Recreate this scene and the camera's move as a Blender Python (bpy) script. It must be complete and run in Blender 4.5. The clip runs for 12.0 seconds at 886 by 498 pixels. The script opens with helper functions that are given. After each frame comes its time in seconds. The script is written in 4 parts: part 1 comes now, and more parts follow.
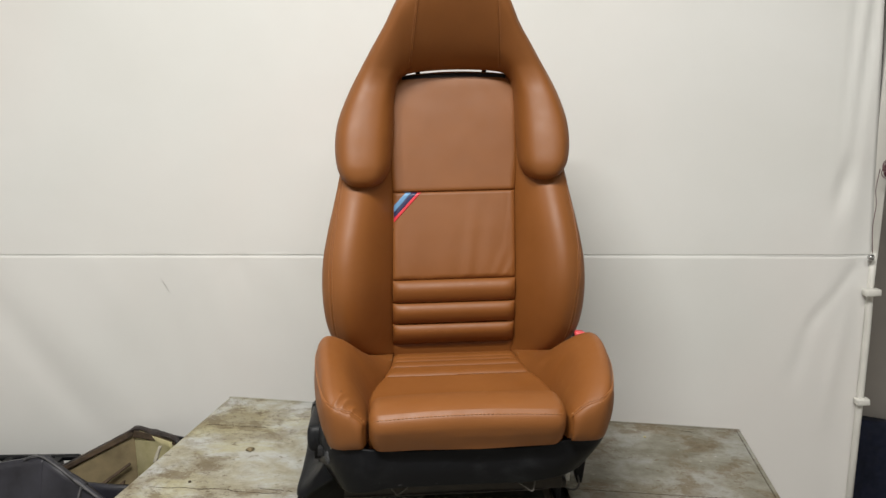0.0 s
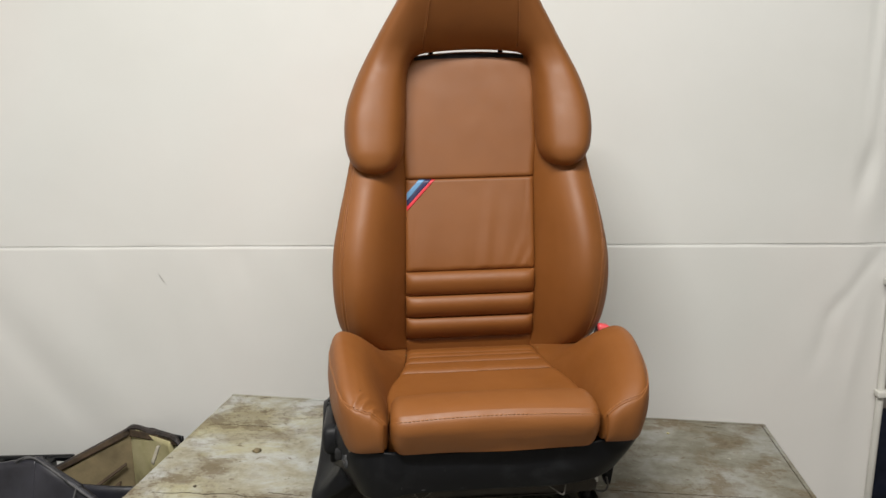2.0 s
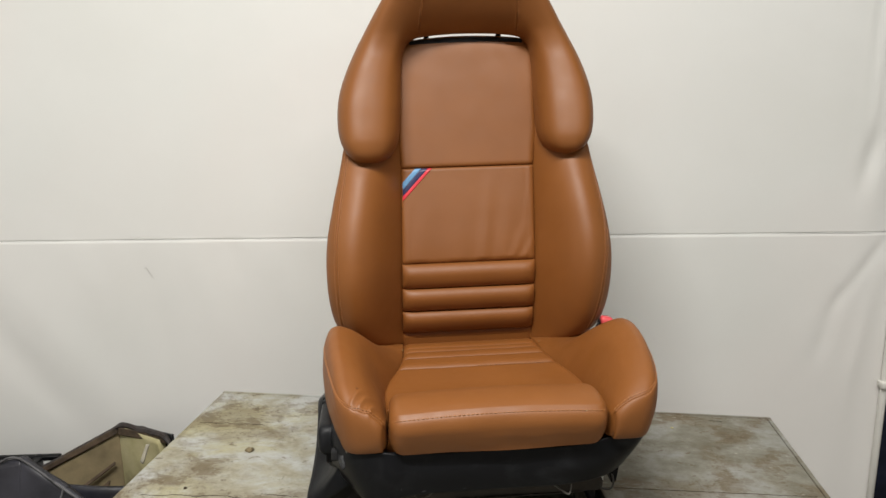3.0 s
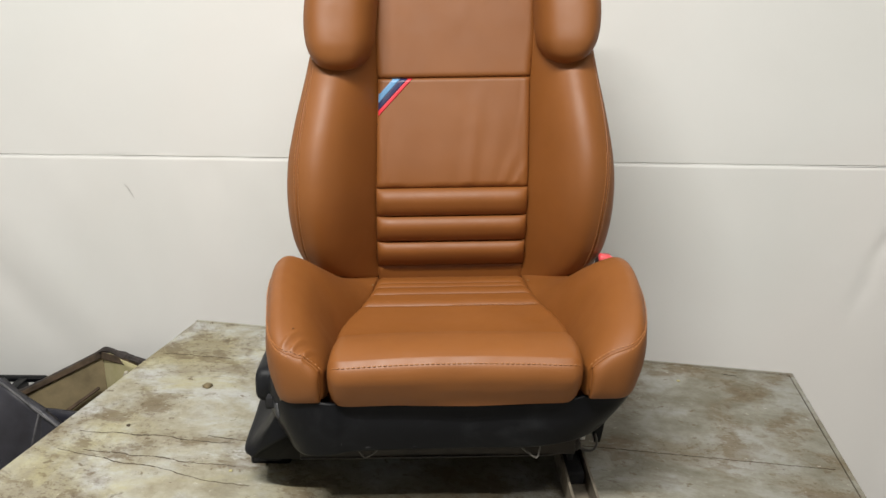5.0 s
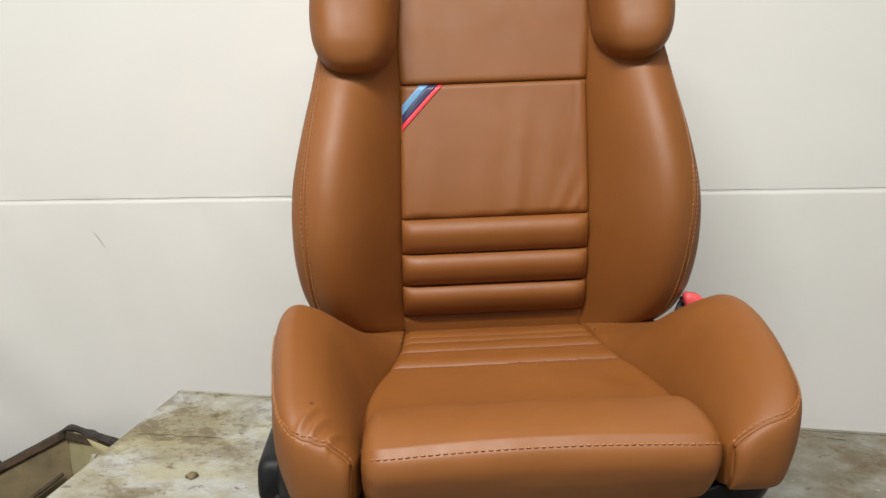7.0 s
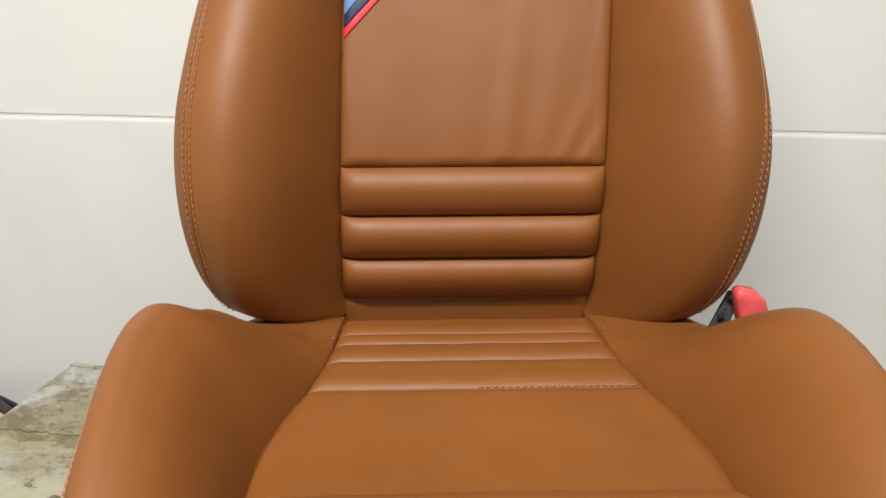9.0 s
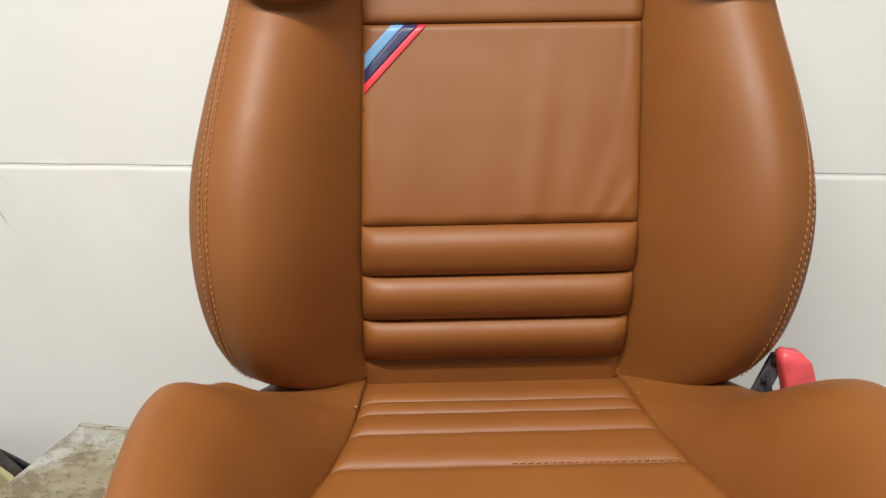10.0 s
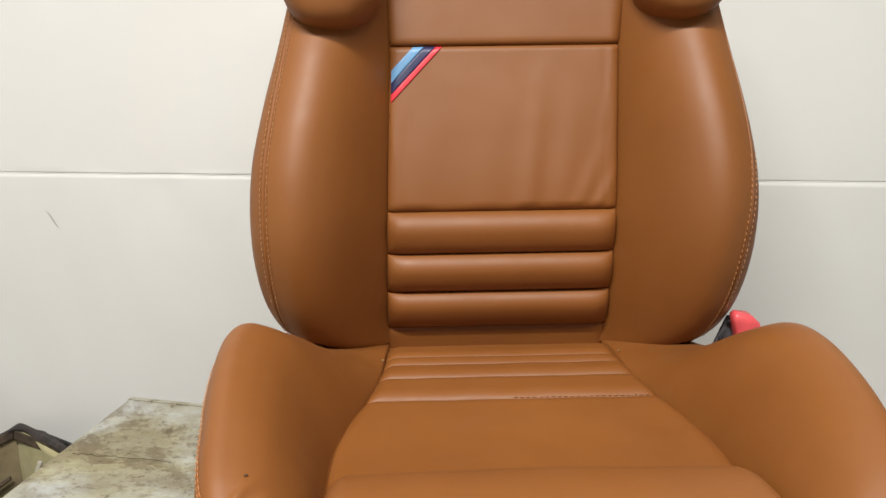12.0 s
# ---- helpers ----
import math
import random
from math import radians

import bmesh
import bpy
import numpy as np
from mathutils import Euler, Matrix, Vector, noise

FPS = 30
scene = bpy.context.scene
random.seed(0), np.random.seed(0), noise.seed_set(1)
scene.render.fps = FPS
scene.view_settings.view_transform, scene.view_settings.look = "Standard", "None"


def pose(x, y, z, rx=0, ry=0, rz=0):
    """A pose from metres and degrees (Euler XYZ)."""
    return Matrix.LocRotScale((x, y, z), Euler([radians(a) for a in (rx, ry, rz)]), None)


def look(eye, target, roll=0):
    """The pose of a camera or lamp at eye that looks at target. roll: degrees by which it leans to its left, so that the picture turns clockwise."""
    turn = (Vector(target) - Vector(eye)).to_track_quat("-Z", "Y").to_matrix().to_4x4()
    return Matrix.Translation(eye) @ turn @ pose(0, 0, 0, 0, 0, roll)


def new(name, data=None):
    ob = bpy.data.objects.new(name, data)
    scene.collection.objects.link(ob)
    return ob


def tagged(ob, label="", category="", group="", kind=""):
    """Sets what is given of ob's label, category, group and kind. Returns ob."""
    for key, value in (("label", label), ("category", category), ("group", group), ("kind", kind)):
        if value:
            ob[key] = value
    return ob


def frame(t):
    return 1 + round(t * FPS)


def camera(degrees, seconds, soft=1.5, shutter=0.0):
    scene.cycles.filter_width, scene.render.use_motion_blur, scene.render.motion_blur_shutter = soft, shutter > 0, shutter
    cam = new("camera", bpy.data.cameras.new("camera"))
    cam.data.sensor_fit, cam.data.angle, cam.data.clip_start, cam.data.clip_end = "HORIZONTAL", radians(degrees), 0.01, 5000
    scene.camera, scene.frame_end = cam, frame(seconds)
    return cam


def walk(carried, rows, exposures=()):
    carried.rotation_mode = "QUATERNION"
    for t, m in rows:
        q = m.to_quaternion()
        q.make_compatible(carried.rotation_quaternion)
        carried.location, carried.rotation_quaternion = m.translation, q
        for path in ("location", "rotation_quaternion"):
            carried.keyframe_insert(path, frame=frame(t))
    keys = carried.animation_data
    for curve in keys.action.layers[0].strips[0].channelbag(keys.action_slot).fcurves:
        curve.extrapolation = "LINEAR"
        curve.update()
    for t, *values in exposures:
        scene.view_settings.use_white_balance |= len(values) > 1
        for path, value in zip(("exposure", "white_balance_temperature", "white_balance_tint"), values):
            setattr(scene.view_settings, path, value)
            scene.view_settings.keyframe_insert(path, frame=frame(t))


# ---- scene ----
cam = camera(61.4, 12.0)
PATH = [
    (0, (0.008, 0.346, 1.498), (-0.033, 2.315, 1.149), 0.5),
    (0.5, (-0.001, 0.356, 1.496), (-0.038, 2.324, 1.146), 0.4),
    (1, (-0.009, 0.368, 1.497), (-0.04, 2.337, 1.144), 0.5),
    (1.5, (-0.027, 0.392, 1.491), (-0.048, 2.359, 1.128), 0.6),
    (2, (-0.05, 0.421, 1.482), (-0.058, 2.386, 1.109), 0.4),
    (2.5, (-0.067, 0.438, 1.476), (-0.054, 2.401, 1.093), 0.2),
    (2.7, (-0.067, 0.45, 1.471), (-0.048, 2.412, 1.086), 0.1),
    (4.3, (0.02, 0.562, 1.473), (-0.03, 2.497, 0.969), 1.0),
    (4.5, (0.037, 0.582, 1.464), (-0.034, 2.51, 0.937), 0.9),
    (5, (0.055, 0.635, 1.429), (-0.049, 2.547, 0.851), 1.0),
    (5.5, (0.049, 0.677, 1.388), (-0.074, 2.582, 0.792), 0.7),
    (6, (0.013, 0.744, 1.346), (-0.099, 2.668, 0.812), 0.1),
    (6.5, (-0.028, 0.814, 1.344), (-0.111, 2.762, 0.9), -0.5),
    (6.7, (-0.034, 0.836, 1.342), (-0.113, 2.789, 0.92), -0.5),
    (8.3, (-0.042, 1.066, 1.322), (-0.042, 2.975, 0.728), 0.9),
    (8.5, (-0.027, 1.104, 1.319), (-0.049, 3.004, 0.697), 0.9),
    (9, (-0.006, 1.176, 1.319), (-0.062, 3.067, 0.671), 1.8),
    (9.5, (-0.014, 1.211, 1.333), (-0.089, 3.112, 0.717), 1.4),
    (9.8, (-0.026, 1.222, 1.350), (-0.101, 3.128, 0.748), 0.8),
    (10, (-0.027, 1.215, 1.337), (-0.101, 3.13, 0.764), 1.0),
    (10.5, (-0.02, 1.175, 1.315), (-0.077, 3.087, 0.73), 1.5),
    (11, (-0.021, 1.135, 1.307), (-0.091, 3.05, 0.735), 2.0),
    (11.5, (-0.02, 1.103, 1.308), (-0.11, 3.025, 0.764), 2.1),
    (12, (-0.037, 1.061, 1.327), (-0.106, 2.997, 0.828), 1.1),
]
walk(cam, [(t, look(eye, target, roll)) for t, eye, target, roll in PATH],
     [(0.0, -0.15), (2.5, -0.13), (5.5, 0.06), (6.5, 0.03), (9.5, 0.15), (12.0, 0.11)])


# ---- world and lamps ----
world = bpy.data.worlds.new("world")
scene.world = world
world.use_nodes = True
world.node_tree.nodes["Background"].inputs[0].default_value = (0.75, 0.8, 0.9, 1)
world.node_tree.nodes["Background"].inputs[1].default_value = 0.02
scene.view_settings.exposure = 0.0


def area(name, at, target, w, h, power, colour):
    data = bpy.data.lights.new(name, "AREA")
    data.shape, data.size, data.size_y, data.energy, data.color = "RECTANGLE", w, h, power, colour
    ob = new(name, data)
    ob.matrix_world = look(at, target)
    return ob


# over the walkway before the table: fluorescent key batten, then an added unseen fill
LAMPS = [(-0.60, 0.44, 1.20, 106.0), (0.60, 0.20, 1.20, 32.0)]
for lx, ly, wide, power in LAMPS:
    area("key_fill_light", (lx, ly, 3.30), (lx, ly, 0), wide, 0.07, power, (1.0, 0.976, 0.932))


# ---- materials ----
def mat(name, build, rough=0.5, metal=0.0, spec=0.5):
    m = bpy.data.materials.new(name)
    m.use_nodes = True
    nt = m.node_tree
    b = nt.nodes["Principled BSDF"]
    b.inputs["Roughness"].default_value = rough
    b.inputs["Metallic"].default_value = metal
    b.inputs["Specular IOR Level"].default_value = spec
    if build:
        build(nt, b)
    return m


def node(nt, kind, **kw):
    n = nt.nodes.new(kind)
    for k, v in kw.items():
        n.inputs[k.replace("_", " ")].default_value = v
    return n


def coords(nt, scale=(1, 1, 1)):
    tc = nt.nodes.new("ShaderNodeTexCoord")
    mp = nt.nodes.new("ShaderNodeMapping")
    mp.inputs["Scale"].default_value = scale
    nt.links.new(tc.outputs["Object"], mp.inputs["Vector"])
    return mp.outputs["Vector"]


def noise_tex(nt, vec, scale, detail=4.0, rough=0.55, dist=0.0):
    n = node(nt, "ShaderNodeTexNoise", Scale=scale, Detail=detail, Roughness=rough, Distortion=dist)
    nt.links.new(vec, n.inputs["Vector"])
    return n.outputs["Fac"]


def ramp(nt, fac, stops):
    r = nt.nodes.new("ShaderNodeValToRGB")
    el = r.color_ramp.elements
    while len(el) < len(stops):
        el.new(0.5)
    for e, (p, c) in zip(el, stops):
        e.position, e.color = p, (*c, 1)
    nt.links.new(fac, r.inputs["Fac"])
    return r.outputs["Color"]


def mix(nt, fac, a, b, mode="MIX"):
    m = nt.nodes.new("ShaderNodeMix")
    m.data_type, m.blend_type = "RGBA", mode
    for sock, val in ((m.inputs[0], fac), (m.inputs[6], a), (m.inputs[7], b)):
        if isinstance(val, (int, float)):
            sock.default_value = val
        elif isinstance(val, tuple):
            sock.default_value = (*val, 1)
        else:
            nt.links.new(val, sock)
    return m.outputs[2]


def bump(nt, b, height, strength, distance):
    n = node(nt, "ShaderNodeBump", Strength=strength, Distance=distance)
    nt.links.new(height, n.inputs["Height"])
    nt.links.new(n.outputs["Normal"], b.inputs["Normal"])
    return n


def grey(v):
    return (v, v, v)


def leather_nodes(nt, b):
    v = coords(nt)
    big = noise_tex(nt, v, 7.0, 3.0)
    col = ramp(nt, big, [(0.3, (0.198, 0.0660, 0.0104)), (0.7, (0.227, 0.0776, 0.0132))])
    nt.links.new(col, b.inputs["Base Color"])
    vor = nt.nodes.new("ShaderNodeTexVoronoi")
    vor.inputs["Scale"].default_value = 900.0
    nt.links.new(v, vor.inputs["Vector"])
    fine = noise_tex(nt, v, 60.0, 5.0)
    hgt = mix(nt, 0.6, vor.outputs["Distance"], fine)
    bump(nt, b, hgt, 0.09, 0.0010)
    r = ramp(nt, noise_tex(nt, v, 30.0, 4.0), [(0.3, grey(0.50)), (0.75, grey(0.62))])
    nt.links.new(r, b.inputs["Roughness"])


LEATHER = mat("tan_leather", leather_nodes, 0.45, 0, 0.54)
THREAD = mat("tan_thread", lambda nt, b: nt.links.new(ramp(nt, noise_tex(nt, coords(nt), 300.0), [(0.3, (0.36, 0.150, 0.050)), (0.7, (0.47, 0.215, 0.080))]), b.inputs["Base Color"]), 0.6)


def plain(name, colour, rough=0.5, metal=0.0, vary=0.25, scale=25.0, relief=0.0, spec=0.5):
    def build(nt, b):
        v = coords(nt)
        f = noise_tex(nt, v, scale, 6.0)
        lo = tuple(c * (1 - vary) for c in colour)
        hi = tuple(min(1.0, c * (1 + vary)) for c in colour)
        nt.links.new(ramp(nt, f, [(0.3, lo), (0.7, hi)]), b.inputs["Base Color"])
        r = ramp(nt, noise_tex(nt, v, scale * 2.3, 5.0), [(0.3, grey(max(0.05, rough - 0.1))), (0.7, grey(min(1.0, rough + 0.1)))])
        nt.links.new(r, b.inputs["Roughness"])
        if relief:
            bump(nt, b, noise_tex(nt, v, scale * 8, 4.0), 0.4, relief)
    return mat(name, build, rough, metal, spec)


def scuffed_nodes(nt, b):
    v = coords(nt)
    dust = ramp(nt, noise_tex(nt, v, 14.0, 8.0, 0.65, 0.6), [(0.54, grey(0.0)), (0.78, grey(1.0))])
    col = mix(nt, dust, (0.0050, 0.0053, 0.0064), (0.017, 0.018, 0.020))
    sc = noise_tex(nt, coords(nt, (4, 60, 9)), 8.0, 3.0)
    line = ramp(nt, sc, [(0.725, grey(0.0)), (0.75, grey(0.22))])
    nt.links.new(mix(nt, line, col, (0.16, 0.16, 0.17)), b.inputs["Base Color"])
    nt.links.new(ramp(nt, dust, [(0.0, grey(0.36)), (1.0, grey(0.62))]), b.inputs["Roughness"])
    bump(nt, b, noise_tex(nt, v, 420.0, 3.0), 0.25, 0.0006)


def scuffed_trim_nodes(nt, b):
    v = coords(nt)
    worn = ramp(nt, noise_tex(nt, v, 38.0, 8.0, 0.65, 0.5), [(0.44, grey(0.0)), (0.58, grey(0.85))])
    nt.links.new(mix(nt, worn, (0.008, 0.0085, 0.010), (0.060, 0.061, 0.064)), b.inputs["Base Color"])
    nt.links.new(ramp(nt, worn, [(0.0, grey(0.34)), (1.0, grey(0.55))]), b.inputs["Roughness"])


SCUFFED_TRIM = mat("scuffed_black_trim", scuffed_trim_nodes, 0.4, 0, 0.4)
BLACK_PLASTIC = mat("scuffed_black_plastic", scuffed_nodes, 0.45, 0, 0.16)
SCUFF_BROWN = plain("brown_scuff", (0.075, 0.036, 0.018), 0.7)
SCUFF_PALE = plain("pale_scratch", (0.20, 0.20, 0.21), 0.6)
# near-black for dark parts, and for shade put into slots and openings
DARK_GAP = plain("matte_gap_black", (0.008, 0.008, 0.009), 0.9)
RAIL_STEEL = plain("greasy_rail_steel", (0.17, 0.145, 0.11), 0.5, 0.3, 0.45, 30.0, 0.0006)
PAN_STEEL = plain("brown_painted_steel", (0.014, 0.010, 0.0065), 0.55, 0.2, 0.5, 30.0, 0.0005)
BLUE = plain("light_blue_leather", (0.13, 0.30, 0.52), 0.42, 0, 0.08, 40.0, 0.0003)
NAVY = plain("navy_leather", (0.016, 0.018, 0.075), 0.42, 0, 0.12, 40.0, 0.0003)
RED = plain("red_leather", (0.62, 0.028, 0.045), 0.42, 0, 0.08, 40.0, 0.0003)
RED_PLASTIC = plain("red_buckle_plastic", (0.68, 0.085, 0.095), 0.4, 0, 0.12, 60.0)
WEBBING = plain("grey_webbing", (0.055, 0.055, 0.062), 0.7, 0, 0.7, 160.0, 0.001)
CONDUIT = plain("white_painted_conduit", (0.70, 0.69, 0.64), 0.4, 0, 0.06, 12.0)
STEEL = plain("polished_steel", (0.55, 0.55, 0.55), 0.25, 1.0, 0.1, 80.0)
WIRE = plain("maroon_wire", (0.10, 0.03, 0.04), 0.5, 0, 0.2)
WIRE_GREY = plain("grey_wire", (0.065, 0.060, 0.052), 0.5, 0, 0.2)
GREY_WALL = plain("grey_plaster", (0.34, 0.315, 0.285), 0.85, 0, 0.12, 2.0, 0.001)
CEILING = plain("unseen_ceiling_grey", (0.17, 0.167, 0.165), 0.9, 0, 0.05, 2.0)
# pale so that the unseen walls bounce light forward
BOUNCE_WALL = plain("pale_bounce_wall", (0.70, 0.69, 0.67), 0.9, 0, 0.08, 2.0)
CONCRETE = plain("concrete_floor", (0.21, 0.20, 0.185), 0.8, 0, 0.25, 3.0, 0.001)
CRACK = plain("dirt_in_cracks", (0.050, 0.034, 0.020), 0.9, 0, 0.4)
TIMBER = plain("grey_timber", (0.20, 0.16, 0.115), 0.75, 0, 0.3, 14.0, 0.001)
DUSTY = plain("dusty_blue_black_plastic", (0.026, 0.026, 0.034), 0.42, 0, 0.5, 12.0, 0.001)
SCUFF = plain("scuffed_grey_plastic", (0.085, 0.084, 0.088), 0.6, 0, 0.6, 40.0, 0.001)
NAVY_CLOTH = plain("dark_blue_cloth", (0.012, 0.017, 0.040), 0.9, 0, 0.3, 20.0, 0.001)
SACK = plain("beige_sacking", (0.36, 0.29, 0.21), 0.9, 0, 0.2, 30.0, 0.001)


def sheet_nodes(nt, b):
    v = coords(nt)
    stain = noise_tex(nt, v, 1.6, 5.0, 0.5, 0.3)
    col = ramp(nt, stain, [(0.3, (0.735, 0.738, 0.705)), (0.7, (0.790, 0.795, 0.770))])
    warm = ramp(nt, noise_tex(nt, v, 0.9, 3.0, 0.5, 0.4), [(0.42, grey(0.0)), (0.62, grey(0.6))])
    col = mix(nt, warm, col, (0.785, 0.755, 0.722))
    spot = ramp(nt, noise_tex(nt, v, 30.0, 3.0), [(0.74, grey(0.0)), (0.80, grey(0.10))])
    nt.links.new(mix(nt, spot, col, (0.4, 0.38, 0.33)), b.inputs["Base Color"])
    wave = noise_tex(nt, coords(nt, (1.0, 1.0, 0.7)), 3.2, 3.0)
    bump(nt, b, wave, 0.34, 0.02)


SHEET = mat("white_plastic_sheet", sheet_nodes, 0.48, 0, 0.4)


EDGE_WHITE = plain("white_sheet_edge", (0.80, 0.80, 0.78), 0.30, 0, 0.05, 40.0)


def tabletop_nodes(nt, b):
    v = coords(nt)
    flat = coords(nt, (1.0, 1.2, 1.0))
    sep = nt.nodes.new("ShaderNodeSeparateXYZ")
    nt.links.new(v, sep.inputs[0])
    wander = nt.nodes.new("ShaderNodeMath")
    wander.operation = "MULTIPLY_ADD"
    wander.inputs[1].default_value = 0.7
    nt.links.new(noise_tex(nt, v, 3.5, 5.0, 0.6), wander.inputs[0])
    nt.links.new(sep.outputs["X"], wander.inputs[2])
    # pale glue-stained end against the greyer end, darkened partly for its shade
    pale_end = ramp(nt, wander.outputs[0], [(0.62, grey(1.0)), (1.02, grey(0.0))])
    grain = coords(nt, (0.9, 1.2, 1.0))
    patch = noise_tex(nt, flat, 7.0, 10.0, 0.66, 0.3)
    pale = ramp(nt, patch, [(0.38, (0.255, 0.232, 0.165)), (0.46, (0.315, 0.298, 0.228)), (0.53, (0.345, 0.340, 0.292)), (0.60, (0.400, 0.405, 0.385))])
    worn = ramp(nt, patch, [(0.38, (0.150, 0.140, 0.105)), (0.50, (0.212, 0.206, 0.168)), (0.60, (0.262, 0.262, 0.238))])
    col = mix(nt, pale_end, worn, pale)
    yellow = ramp(nt, noise_tex(nt, flat, 3.4, 9.0, 0.66, 0.6), [(0.50, grey(0.0)), (0.60, grey(0.6))])
    col = mix(nt, mix(nt, 1.0, yellow, pale_end, "MULTIPLY"), col, (0.355, 0.325, 0.165))
    mottle = noise_tex(nt, flat, 26.0, 12.0, 0.80, 0.2)
    col = mix(nt, 1.0, col, ramp(nt, mottle, [(0.30, (0.74, 0.71, 0.65)), (0.5, (1.0, 1.0, 1.0)), (0.70, (1.16, 1.17, 1.18))]), "MULTIPLY")
    # soft dirt clouds, then brown blotches with crisp broken edges, gathered in drifts
    dirt = noise_tex(nt, grain, 4.2, 12.0, 0.66, 0.8)
    cloud = ramp(nt, dirt, [(0.49, grey(0.0)), (0.60, grey(0.55))])
    col = mix(nt, cloud, col, (0.150, 0.118, 0.070))
    near = ramp(nt, dirt, [(0.44, grey(0.05)), (0.55, grey(1.0))])
    blotch = ramp(nt, noise_tex(nt, grain, 12.0, 12.0, 0.74, 0.3), [(0.515, grey(0.0)), (0.535, grey(0.62))])
    col = mix(nt, mix(nt, 1.0, blotch, near, "MULTIPLY"), col, (0.115, 0.082, 0.042))
    crumbs = ramp(nt, noise_tex(nt, flat, 34.0, 8.0, 0.70, 0.2), [(0.61, grey(0.0)), (0.63, grey(0.75))])
    col = mix(nt, crumbs, col, (0.105, 0.076, 0.042))
    fleck = ramp(nt, noise_tex(nt, grain, 75.0, 12.0, 0.85), [(0.53, grey(0.0)), (0.57, grey(0.7))])
    col = mix(nt, mix(nt, 1.0, fleck, near, "MULTIPLY"), col, (0.085, 0.060, 0.032))
    white = ramp(nt, noise_tex(nt, flat, 80.0, 9.0, 0.75), [(0.62, grey(0.0)), (0.66, grey(0.6))])
    col = mix(nt, white, col, (0.55, 0.53, 0.47))
    speck = ramp(nt, noise_tex(nt, v, 120.0, 3.0), [(0.72, grey(0.0)), (0.75, grey(0.9))])
    col = mix(nt, speck, col, (0.035, 0.026, 0.018))
    nt.links.new(col, b.inputs["Base Color"])
    nt.links.new(ramp(nt, patch, [(0.3, grey(0.72)), (0.7, grey(0.50))]), b.inputs["Roughness"])
    bump(nt, b, mix(nt, 0.5, mottle, noise_tex(nt, v, 90.0, 8.0)), 0.45, 0.0018)


TABLETOP = mat("stained_worktop", tabletop_nodes, 0.6, 0, 0.4)


def foam_nodes(nt, b):
    v = coords(nt)
    col = ramp(nt, noise_tex(nt, v, 6.0, 6.0, 0.6), [(0.35, (0.20, 0.165, 0.09)), (0.5, (0.42, 0.38, 0.20)), (0.7, (0.52, 0.47, 0.28))])
    nt.links.new(col, b.inputs["Base Color"])
    bump(nt, b, noise_tex(nt, v, 50.0, 5.0), 0.5, 0.003)


FOAM = mat("yellowed_foam_lining", foam_nodes, 0.85)
# darker foam: brown stains plus the left wall's shade in one colour
FOAM_STAIN_SHADE = plain("stained_shaded_lining", (0.180, 0.142, 0.078), 0.85, 0, 0.6, 8.0, 0.002)
RUST_RIM = plain("worn_brown_rim", (0.024, 0.017, 0.015), 0.6, 0, 0.6, 30.0, 0.001)
RUST_BAND = plain("rust_brown_band", (0.075, 0.050, 0.030), 0.8, 0, 0.7, 26.0, 0.001)
PALE_STRIP = plain("pale_torn_strip", (0.42, 0.39, 0.31), 0.8, 0, 0.15, 40.0)


# ---- mesh helpers ----
def part(name, bm, material, parent=None, label="", smooth=True, kind=""):
    bmesh.ops.recalc_face_normals(bm, faces=bm.faces)
    me = bpy.data.meshes.new(name)
    bm.to_mesh(me)
    bm.free()
    me.materials.append(material)
    if smooth:
        me.shade_smooth()
    ob = new(name, me)
    ob.parent = parent
    if label or kind:
        tagged(ob, label, kind=kind)
    return ob


def thing(name, label, category, m=None, group="", kind=""):
    ob = new(name)
    ob.empty_display_size = 0.1
    if m is not None:
        ob.matrix_world = m
    return tagged(ob, label, category, group, kind)


def curve_of(keys):
    """A smooth function through rows of (t, value, value...)."""
    ts = [k[0] for k in keys]
    vs = [np.array(k[1:], float) for k in keys]
    n = len(ts)
    sl = []
    for i in range(n):
        a, b = max(0, i - 1), min(n - 1, i + 1)
        sl.append((vs[b] - vs[a]) / (ts[b] - ts[a]))

    def at(t):
        t = min(max(t, ts[0]), ts[-1])
        i = 0
        while i < n - 2 and t > ts[i + 1]:
            i += 1
        h = ts[i + 1] - ts[i]
        q = (t - ts[i]) / h
        r = ((1 + 2 * q) * (1 - q) ** 2 * vs[i] + q * (1 - q) ** 2 * h * sl[i] + q * q * (3 - 2 * q) * vs[i + 1] + q * q * (q - 1) * h * sl[i + 1])
        return r if len(r) > 1 else float(r[0])
    return at


def spline(points, n, closed=False):
    """n points along a smooth line through the given ones."""
    p = [Vector(q) for q in points]
    m = len(p)
    out = []
    count = n if closed else n - 1
    span = m if closed else m - 1
    for k in range(n):
        f = k * span / count
        i = min(int(f), span - 1)
        t = f - i
        if closed:
            a, b, c, d = p[(i - 1) % m], p[i % m], p[(i + 1) % m], p[(i + 2) % m]
        else:
            a, b, c, d = p[max(i - 1, 0)], p[i], p[min(i + 1, m - 1)], p[min(i + 2, m - 1)]
        out.append(0.5 * (2 * b + (c - a) * t + (2 * a - 5 * b + 4 * c - d) * t * t + (3 * b - a - 3 * c + d) * t ** 3))
    return out


